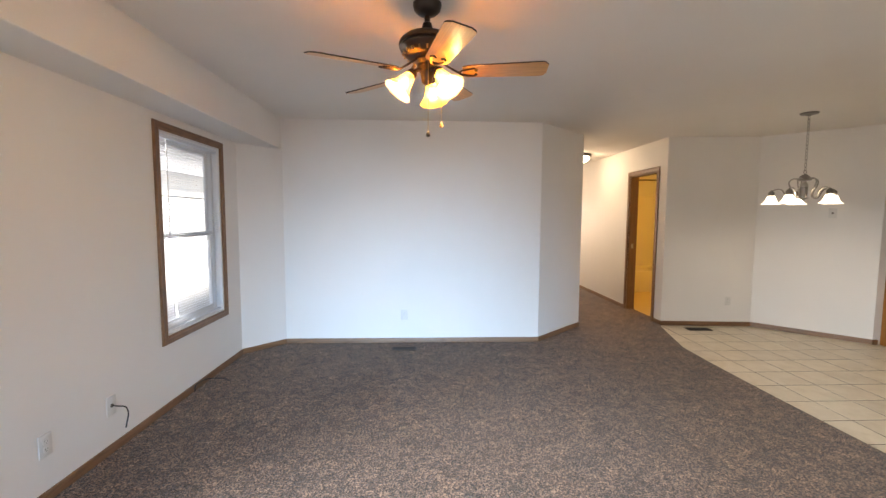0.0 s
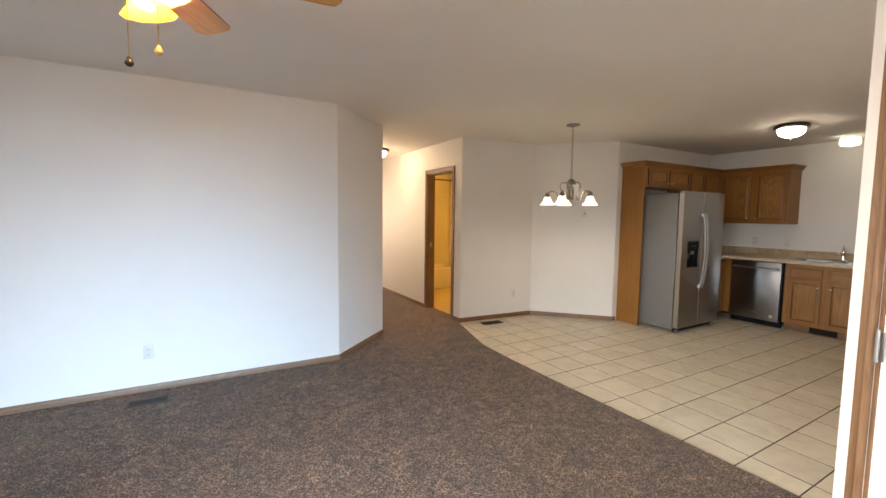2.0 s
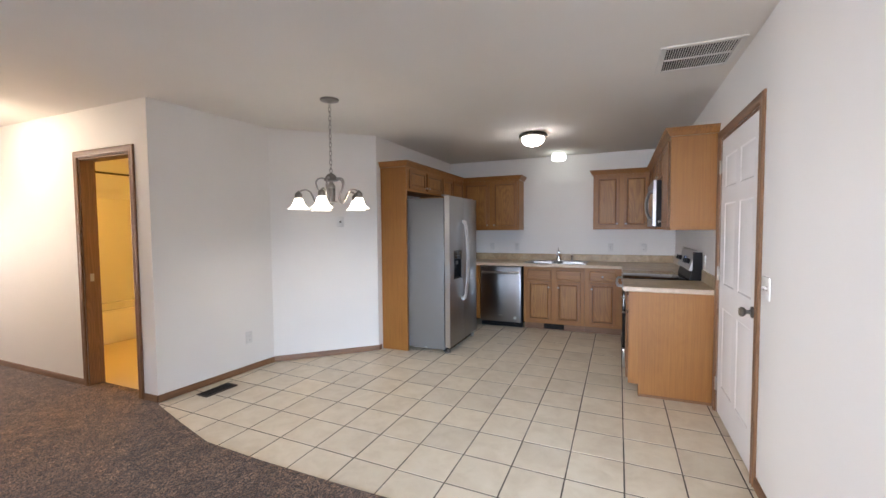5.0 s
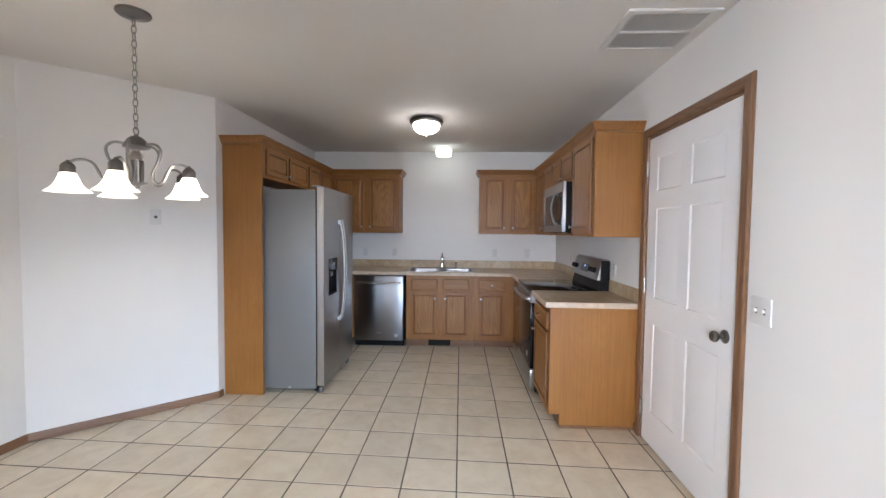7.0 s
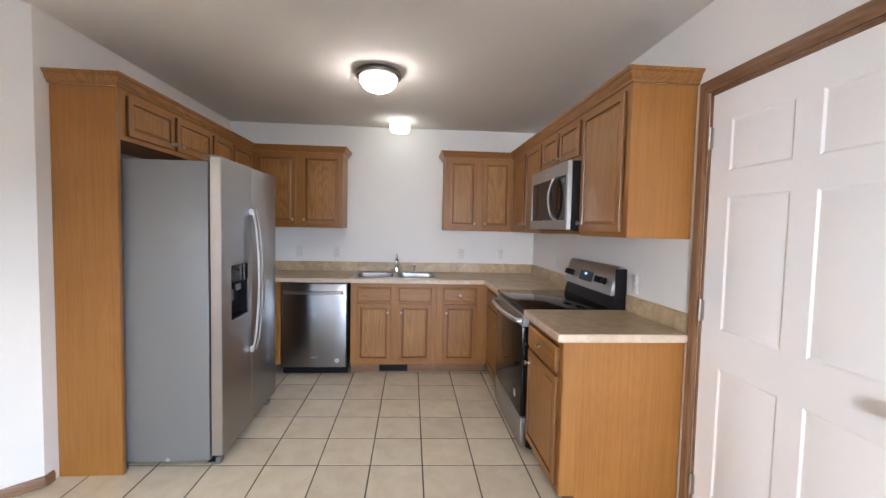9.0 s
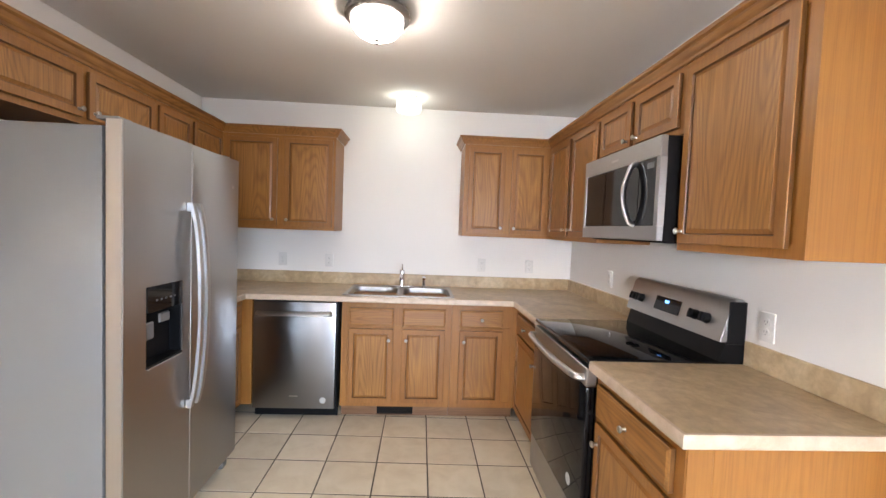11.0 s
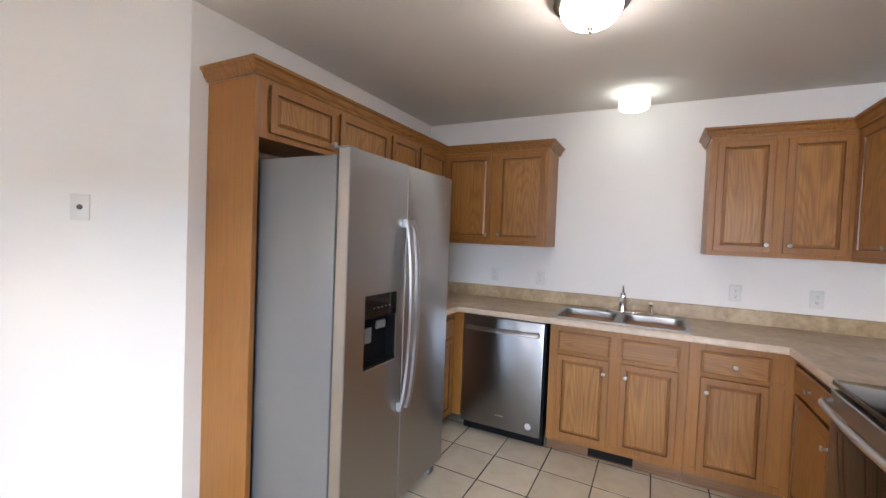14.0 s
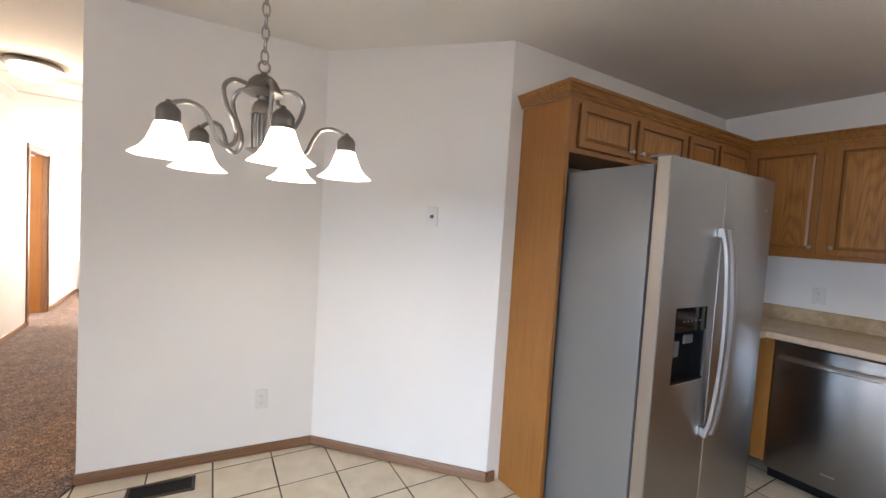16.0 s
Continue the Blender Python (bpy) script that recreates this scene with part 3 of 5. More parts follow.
# ---- electrical plates, registers, cables ----
def plate(name, wall, s, z, label, kind_of="outlet", gang=1, at=None, ang=None):
    if at is None:
        at, ang = on_wall(wall, s, z)
    w = 0.07 + 0.046 * (gang - 1)
    d = thing(name, at, ang, label, "switch" if kind_of == "switch" else "outlet")
    bm = bmesh.new()
    box(bm, (-w / 2, -0.002, -0.057), (w / 2, 0.0065, 0.057), 0.0025, 2)
    part("cover_plate", bm, PLASTIC, d)
    if kind_of == "outlet":
        for zz in (-0.02, 0.02):
            bm = bmesh.new()
            lathe(bm, [(0, 0), (0.0165, 0), (0.0165, 0.003), (0.0, 0.0035)], 16, (0, 0.0055, zz), pose(0, 0, 0, -90))
            face = part("socket", bm, PLASTIC, d)
            bm = bmesh.new()
            for x in (-0.006, 0.006):
                box(bm, (x - 0.001, 0.008, zz - 0.002), (x + 0.001, 0.0094, zz + 0.007))
            box(bm, (-0.002, 0.008, zz - 0.010), (0.002, 0.0094, zz - 0.006))
            part("slots", bm, PLASTIC_SHADE, d)
    elif kind_of == "switch":
        for k in range(gang):
            x = (k - (gang - 1) / 2) * 0.046
            boxes("switch_slot", PLASTIC_SHADE, d, (x - 0.006, 0.0055, -0.013), (x + 0.006, 0.0065, 0.013), 0.0)
            bm = bmesh.new()
            box(bm, (x - 0.004, 0.005, -0.004), (x + 0.004, 0.017, 0.008), 0.001)
            part("toggle", bm, PLASTIC, d)
    else:
        bm = bmesh.new()
        lathe(bm, [(0, 0), (0.012, 0), (0.011, 0.004), (0, 0.005)], 14, (0, 0.0055, 0), pose(0, 0, 0, -90))
        part("jack", bm, PLASTIC_SHADE, d)
    return d


OUT = "white duplex outlet plate low on the wall"
plate("wall_outlet", "wall_living", 1.262 + 0.255, 0.325, OUT)
plate("wall_outlet", "wall_dining", 0.30, 0.336, OUT)
plate("wall_outlet", "wall_bay", 2.19, 0.29, OUT)
coax = plate("cable_plate", "wall_bay", 1.76, 0.29, "white cable plate with a black cable hanging out", "jack")
plate("wall_outlet", "wall_right", 0.80, 0.33, OUT)
plate("light_switch", "wall_right", 1.493, 1.085, "white double toggle light switch plate beside the door", "switch", 2)
plate("phone_plate", "wall_angled", 0.41, 1.485, "white blank plate with a small dark jack", "jack")
for yy in (3.76, 3.36, 2.02, 1.59):
    plate("wall_outlet", "wall_sink", yy - 1.21, 1.112, "white outlet plate above the worktop backsplash")
plate("wall_outlet", "wall_right", 5.15 - 2.00, 1.09, "white outlet plate above the worktop by the stove")
plate("wall_outlet", "wall_right", 6.50 - 2.00, 1.112, "white outlet plate above the worktop in the corner")

bm = bmesh.new()
tube(bm, curve_points([(0, 0.006, 0.0), (0.0, 0.040, -0.003), (-0.035, 0.060, -0.025), (-0.055, 0.060, -0.075), (-0.045, 0.055, -0.13), (-0.035, 0.055, -0.155)], 8), 0.004, 7)
part("coax_cable", bm, CABLE, coax, "short black coaxial cable")
at, ang = on_wall("wall_bay", 0.80, 0.012)
d = thing("floor_cable", at, ang, "black cable loop coming out of the carpet edge", "cable")
bm = bmesh.new()
tube(bm, curve_points([(0.12, 0.022, 0.0), (0.11, 0.03, 0.05), (0.03, 0.07, 0.065), (-0.05, 0.16, 0.035), (-0.08, 0.20, 0.008)], 8), 0.0045, 7)
part("cable", bm, CABLE, d)


def floor_register(at, rz, w, h, label, frame_mat, slots=2):
    d = thing("floor_register", at, rz, label, "floor vent")
    boxes("well", BLACK, d, (-w / 2 + 0.01, -h / 2 + 0.01, -0.003), (w / 2 - 0.01, h / 2 - 0.01, 0.002), 0.0)
    bm = bmesh.new()
    t = 0.014
    box(bm, (-w / 2, -h / 2, -0.003), (w / 2, -h / 2 + t, 0.006), 0.002)
    box(bm, (-w / 2, h / 2 - t, -0.003), (w / 2, h / 2, 0.006), 0.002)
    box(bm, (-w / 2, -h / 2 + t, -0.003), (-w / 2 + t, h / 2 - t, 0.006), 0.002)
    box(bm, (w / 2 - t, -h / 2 + t, -0.003), (w / 2, h / 2 - t, 0.006), 0.002)
    part("frame", bm, REG_FRAME, d, "brown enamelled frame")
    n = int((w - 0.04) / 0.014)
    slat = None
    for k in range(n):
        x = -w / 2 + 0.024 + k * 0.014
        if slat is None:
            slat = boxes("slat", frame_mat, d, (-0.0022, -h / 2 + 0.014, 0.0), (0.0018, h / 2 - 0.014, 0.0035), 0.0)
            slat.location = (x, 0, 0)
        else:
            again("slat", slat, (x, 0, 0), d)
    return d


REG_FRAME = paint("brown_enamel_frame", (0.045, 0.029, 0.019), 0.5, 0.1)
REG_BROWN = material("brown_enamel", (0.012, 0.008, 0.006), 0.6)
REG_BROWN.node_tree.nodes["Principled BSDF"].inputs["Specular IOR Level"].default_value = 0.15
floor_register((-0.245, 4.425, 0.011), 0, 0.27, 0.11, "brown metal floor register set in the carpet", REG_BROWN)
floor_register((3.468, 5.14, 0.002), -3, 0.30, 0.13, "brown metal floor register set in the tiles", REG_BROWN)
floor_register((3.02, 1.34, 0.002), 0, 0.28, 0.12, "brown metal floor register near the wall", REG_BROWN)


# ---- kitchen cabinets ----
FRAME_W = 0.019


def knob(parent, x, z, y=-0.02):
    bm = bmesh.new()
    lathe(bm, [(0, 0), (0.008, 0), (0.006, 0.004), (0.005, 0.013), (0.011, 0.017), (0.013, 0.021), (0.011, 0.025), (0, 0.027)], 14, (x, y, z), pose(0, 0, 0, 90))
    return part("knob", bm, NICKEL, parent, "round satin nickel knob")


def panel_front(name, parent, x0, x1, z0, z1, mat, knob_at=None, rail=0.046):
    """A cabinet door or drawer front with a sunk moulded panel, standing proud of the face frame."""
    w, h = x1 - x0, z1 - z0
    bm = bmesh.new()
    box(bm, (0, -0.019, 0), (w, -0.001, h), 0.003, 2)
    f = min((q for q in bm.faces if abs(q.normal.y + 1) < 0.01 and q.calc_area() > 0.3 * w * h), key=lambda q: q.calc_center_median().y)
    r = min(rail, 0.28 * h)
    for th, dp in ((r, 0.0), (0.004, -0.009), (0.004, 0.0), (0.018, 0.0055), (0.002, 0.0015)):
        ring = bmesh.ops.inset_individual(bm, faces=[f], thickness=th, depth=dp)["faces"]
        # groove shade is coloured in on these narrow rings
        if th < 0.0041 and dp <= 0.0:
            for q in ring:
                q.material_index = 1
    # the side edges take the same painted shade
    for q in bm.faces:
        if abs(q.normal.y) < 0.5 and q.calc_center_median().y > -0.016:
            q.material_index = 1
    f.material_index = 2
    o = part(name, bm, OAK_STILE if mat is OAK else mat, parent, "", 14)
    o.data.materials.append(OAK_SHADED)
    o.data.materials.append(mat)
    o.location = (x0, 0, z0)
    if knob_at:
        knob(o, knob_at[0] - x0, knob_at[1] - z0)
    return o


def plain_drawer(name, parent, x0, x1, z0, z1, with_knob=True):
    """A slab drawer front with a stepped, chamfered edge."""
    w, h = x1 - x0, z1 - z0
    bm = bmesh.new()
    box(bm, (0, -0.019, 0), (w, -0.001, h), 0.002)
    f = min((q for q in bm.faces if abs(q.normal.y + 1) < 0.01 and q.calc_area() > 0.3 * w * h), key=lambda q: q.calc_center_median().y)
    f.normal_update()
    for th, dp in ((0.004, 0.0), (0.011, 0.004), (0.002, 0.0)):
        bmesh.ops.inset_individual(bm, faces=[f], thickness=th, depth=dp)
    # drawer sides are coloured dark for the shade around the front
    for q in bm.faces:
        if abs(q.normal.y) < 0.5 and q.calc_center_median().y > -0.016:
            q.material_index = 1
    o = part(name, bm, OAK_FLAT, parent, "", 14)
    o.data.materials.append(OAK_SHADED)
    o.location = (x0, 0, z0)
    if with_knob:
        knob(o, w / 2, h / 2, -0.023)
    return o


def carcass(d, w, depth, z0, z1, toe=0.0, recess=0.075):
    bm = bmesh.new()
    box(bm, (0, 0.001, z0 + toe), (w, depth, z1), 0.0015)
    part("body", bm, OAK_PANEL, d)
    if toe:
        boxes("toe_kick", TRIM_X, d, (0.0, recess, z0), (w, recess + 0.02, z0 + toe), 0.0, "dark brown recessed toe kick")


def face_frame(d, w, z0, z1, rails=(), stiles=()):
    bm = bmesh.new()
    y0, y1 = -0.0025, 0.001
    box(bm, (0, y0, z0), (0.04, y1, z1))
    box(bm, (w - 0.04, y0, z0), (w, y1, z1))
    for a, b in ((z0, z0 + 0.04), (z1 - 0.04, z1), *rails):
        box(bm, (0.04, y0, a), (w - 0.04, y1, b))
    for a, b in stiles:
        box(bm, (a, y0 - 0.0005, z0 + 0.04), (b, y1, z1 - 0.04))
    part("face_frame", bm, OAK_PANEL, d)


ROT = {"sink": -90, "right": 180, "fridge": 0}
CAB = "honey oak wall cabinet with raised-panel doors and nickel knobs"
BASECAB = "honey oak base cabinet with raised-panel doors and nickel knobs"
TOPZ = 2.105


def wall_cab(at, rz, w, z0, doors, knob_z=None, depth=0.329, label=CAB, knobs=()):
    d = thing("wall_cabinet", (at[0], at[1], z0), rz, label, "cabinet", "kitchen wall cabinets")
    h = TOPZ - z0
    carcass(d, w, depth, 0, h)
    face_frame(d, w, 0, h)
    for (a, b), kx in zip(doors, knobs):
        panel_front("door", d, a, b, 0.028, h - 0.025, OAK, (kx, knob_z if knob_z else 0.075))
    return d


# wall over the sink: between the fridge corner and the window-less middle, and the far corner
wall_cab((6.97, 4.13), -90, 0.872, 1.372, [(0.03, 0.425), (0.482, 0.852)], knobs=(0.40, 0.507))
wall_cab((6.97, 2.238), -90, 0.708, 1.372, [(0.035, 0.327), (0.383, 0.672)], knobs=(0.30, 0.41))
# wall with the stove, from the corner towards the door
wall_cab((6.97, 1.54), 180, 0.955, 1.372, [(0.07, 0.475), (0.53, 0.935)], knobs=(0.45, 0.555))
wall_cab((6.013, 1.54), 180, 0.766, 1.835, [(0.025, 0.36), (0.405, 0.74)], 0.055, label="short honey oak cabinet above the microwave", knobs=(0.335, 0.43))
wall_cab((5.245, 1.54), 180, 0.555, 1.372, [(0.02, 0.505)], 0.075, label="honey oak end wall cabinet with one raised-panel door", knobs=(0.045,))
# wall with the fridge
wall_cab((5.140, 4.13), 0, 1.012, 1.835, [(0.05, 0.48), (0.52, 0.99)], 0.06, label="short honey oak cabinet above the fridge", knobs=(0.455, 0.545))
wall_cab((6.154, 4.13), 0, 0.812, 1.372, [(0.02, 0.36), (0.395, 0.79)], knobs=(0.33, 0.42))

d = thing("end_panel", (5.115, 4.13, 0), 0, "tall honey oak side panel beside the fridge", "cabinet panel")
boxes("panel", OAK_PANEL, d, (0, 0, 0.0), (0.022, 0.328, TOPZ), 0.002)
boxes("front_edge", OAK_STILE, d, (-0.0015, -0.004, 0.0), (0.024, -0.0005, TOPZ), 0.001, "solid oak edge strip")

# crown moulding in two runs
CROWN = [(0, 0), (0.010, 0.0), (0.013, 0.012), (0.024, 0.022), (0.030, 0.042), (0.042, 0.050), (0.045, 0.062), (0, 0.062)]
for name, path in (("crown_trim", [(7.298, 3.255), (6.967, 3.255), (6.967, 4.127), (5.113, 4.127), (5.113, 4.458)][::-1]),
                   ("crown_trim", [(7.298, 2.241), (6.967, 2.241), (6.967, 1.543), (4.687, 1.543), (4.687, 1.212)])):
    bm = bmesh.new()
    sweep(bm, path, CROWN)
    c = part(name, bm, OAK_FLAT)
    c.location.z = TOPZ
    tagged(c, "honey oak crown moulding along the cabinet tops", "moulding", kind="structure")


def base_cab(at, rz, w, units, depth=0.64, label=BASECAB):
    """units: from, to, knob side (-1 left, 1 right, 0 none), knob on the drawer."""
    d = thing("base_cabinet", (*at, 0), rz, label, "cabinet", "kitchen base cabinets")
    carcass(d, w, depth, 0, 0.872, 0.10)
    face_frame(d, w, 0.10, 0.872, rails=((0.675, 0.705),))
    for a, b, side, dk in units:
        plain_drawer("drawer", d, a, b, 0.70, 0.83, dk)
        kx = b - 0.03 if side > 0 else a + 0.03
        panel_front("door", d, a, b, 0.13, 0.678, OAK, (kx, 0.60))
    return d


base_cab((6.65, 3.12), -90, 0.80, [(0.055, 0.375, 1, False), (0.44, 0.753, -1, False)], label="honey oak sink base cabinet with two raised-panel doors")
base_cab((6.65, 2.318), -90, 0.486, [(0.06, 0.378, -1, True)], label="honey oak base cabinet with one drawer and door")
base_cab((6.648, 1.83), 180, 0.60, [(0.06, 0.57, 1, True)], depth=0.615, label="honey oak corner base cabinet beside the stove")
end_cab = base_cab((5.248, 1.83), 180, 0.556, [(0.03, 0.515, -1, True)], depth=0.615, label="honey oak end base cabinet with drawer and door")
boxes("side_panel", OAK_PANEL, end_cab, (0.5565, 0.075, 0.0), (0.5605, 0.615, 0.871), 0.001)
boxes("side_panel", OAK_PANEL, end_cab, (0.5565, 0.0, 0.10), (0.5605, 0.0748, 0.871), 0.001)
boxes("base_shoe", TRIM_X, end_cab, (0.561, 0.075, 0.0), (0.567, 0.615, 0.02), 0.001)
base_cab((6.10, 3.83), 0, 0.548, [(0.03, 0.50, -1, True)], depth=0.62, label="honey oak base cabinet in the corner by the fridge")
d = thing("filler_panel", (6.65, 3.83, 0), -90, "narrow oak filler beside the dishwasher", "cabinet panel")
boxes("panel", OAK_PANEL, d, (0, 0, 0.10), (0.075, 0.64, 0.872), 0.001)
d = thing("toe_register", (6.722, 2.72, 0.05), -90, "dark metal register in the toe kick", "floor vent")
boxes("grille", BLACK, d, (-0.135, -0.004, -0.038), (0.135, 0.002, 0.042), 0.001)
for k in range(5):
    boxes("slat", REG_BROWN, d, (-0.125, -0.007, -0.03 + k * 0.014), (0.125, -0.004, -0.025 + k * 0.014), 0.0)


# ---- worktop ----
def worktop():
    top, t = 0.912, 0.038
    d = thing("worktop", (6.62, 4.458, 0.872), 0, "tan mottled laminate worktop with backsplash", "worktop")
    ox, oy, oz = 6.62, 4.458, 0.872
    sx0, sx1, sy0, sy1 = 6.712, 7.17, 2.325, 3.105

    def slab(x0, y0, x1, y1):
        boxes("slab", COUNTER, d, (x0 - ox, y0 - oy, 0.002), (x1 - ox, y1 - oy, top - oz), 0.0)

    slab(6.62, 1.212, 7.298, sy0)
    slab(6.62, sy0, sx0, sy1)
    slab(sx1, sy0, 7.298, sy1)
    slab(6.62, sy1, 7.298, 4.458)
    slab(6.09, 3.80, 6.62, 4.458)
    slab(6.032, 1.212, 6.62, 1.86)
    nose = [(0.0, 0.001), (0.010, 0.001), (0.014, 0.006), (0.014, 0.034), (0.010, 0.0405), (0.0, 0.0408)]
    bm = bmesh.new()
    sweep(bm, [(6.09 - ox, 3.80 - oy), (6.62 - ox, 3.80 - oy), (6.62 - ox, 1.86 - oy), (6.034 - ox, 1.86 - oy)], nose)
    part("front_edge", bm, COUNTER_EDGE, d, "rounded paler front edge")
    bm = bmesh.new()
    up = [(0, 0.040), (-0.019, 0.040), (-0.019, 0.135), (-0.015, 0.139), (0, 0.139)]
    sweep(bm, [(6.09 - ox, 0.0 - 0.0), (7.298 - ox, 0.0), (7.298 - ox, 1.212 - oy), (6.034 - ox, 1.212 - oy)], [(-o, u) for o, u in up][::-1])
    part("backsplash", bm, COUNTER, d)
    e = thing("worktop", (4.66, 1.212, 0.872), 0, "tan mottled laminate worktop end piece by the door", "worktop")
    bm = bmesh.new()
    box(bm, (0.0, 0.0, 0.002), (0.586, 0.648, 0.040))
    part("slab", bm, COUNTER, e)
    bm = bmesh.new()
    sweep(bm, [(0.586, 0.648), (0.0, 0.648), (0.0, 0.0)], nose)
    part("front_edge", bm, COUNTER_EDGE, e, "rounded paler front edge")
    boxes("backsplash", COUNTER, e, (0.0, 0.0, 0.0405), (0.586, 0.019, 0.139), 0.003)


worktop()


# ---- sink and taps ----
def rounded(cx, cy, w, h, r, n=8):
    pts = []
    for qx, qy, a0 in ((1, 1, 0), (-1, 1, 90), (-1, -1, 180), (1, -1, 270)):
        for k in range(n):
            a = radians(a0 + 90 * k / (n - 1))
            pts.append((cx + qx * (w / 2 - r) + r * math.cos(a), cy + qy * (h / 2 - r) + r * math.sin(a)))
    return pts


def sink():
    d = thing("kitchen_sink", (6.94, 2.715, 0.912), 0, "double-bowl stainless steel sink set in the worktop", "sink")
    for sign, name in ((1, "bowl"), (-1, "bowl")):
        bm = bmesh.new()
        cy = sign * 0.205
        loops = [(rounded(0.0, cy, 0.55, 0.4095, 0.004), 0.001), (rounded(0.0, cy, 0.55, 0.4095, 0.004), 0.006), (rounded(0.0, cy, 0.545, 0.4085, 0.004), 0.008)]
        loops += [(rounded(-0.03, cy, 0.43, 0.365, 0.06), 0.006), (rounded(-0.03, cy, 0.42, 0.355, 0.06), 0.0), (rounded(-0.03, cy, 0.40, 0.335, 0.06), -0.15), (rounded(-0.03, cy, 0.33, 0.27, 0.05), -0.172)]
        rings = [[bm.verts.new((x, y, z)) for x, y in pts] for pts, z in loops]
        for a, b in zip(rings, rings[1:]):
            for j in range(len(a)):
                i = (j + 1) % len(a)
                bm.faces.new((a[j], a[i], b[i], b[j]))
        bm.faces.new(rings[-1])
        part(name, bm, STEEL_X, d)
        bm = bmesh.new()
        lathe(bm, [(0.0, 0.001), (0.028, 0.001), (0.042, 0.004), (0.045, 0.0)], 18, (-0.03, cy, -0.171))
        part("drain", bm, CHROME, d)
    f = thing("kitchen_faucet", (7.155, 2.715, 0.920), 0, "chrome single-lever kitchen faucet behind the sink", "faucet")
    bm = bmesh.new()
    box(bm, (-0.028, -0.11, 0.0), (0.028, 0.11, 0.010), 0.004, 2)
    part("base_plate", bm, CHROME, f)
    bm = bmesh.new()
    lathe(bm, [(0.027, 0.008), (0.025, 0.03), (0.022, 0.10), (0.024, 0.122), (0.018, 0.142), (0, 0.145)], 18)
    part("body", bm, CHROME, f)
    bm = bmesh.new()
    tube(bm, curve_points([(0, 0, 0.055), (-0.06, 0, 0.095), (-0.13, 0, 0.11), (-0.19, 0, 0.095), (-0.20, 0, 0.08)], 6), 0.0125, 10)
    part("spout", bm, CHROME, f)
    bm = bmesh.new()
    tube(bm, curve_points([(0, 0, 0.135), (-0.016, 0.0, 0.168), (-0.040, 0.0, 0.196)], 6), [0.010] * 6 + [0.008] * 7, 8, 0.6)
    part("lever", bm, CHROME, f)
    s = thing("sink_sprayer", (7.155, 2.53, 0.920), 0, "chrome side sprayer with a lever on the sink", "sprayer")
    bm = bmesh.new()
    lathe(bm, [(0.024, 0), (0.022, 0.012), (0.014, 0.018), (0.013, 0.06), (0.017, 0.08), (0.012, 0.088), (0, 0.09)], 14)
    part("stem", bm, CHROME, s)
    bm = bmesh.new()
    tube(bm, curve_points([(0.0, 0, 0.07), (-0.03, 0, 0.085), (-0.055, 0, 0.075)], 6), 0.011, 8)
    part("nozzle", bm, CHROME, s)


sink()


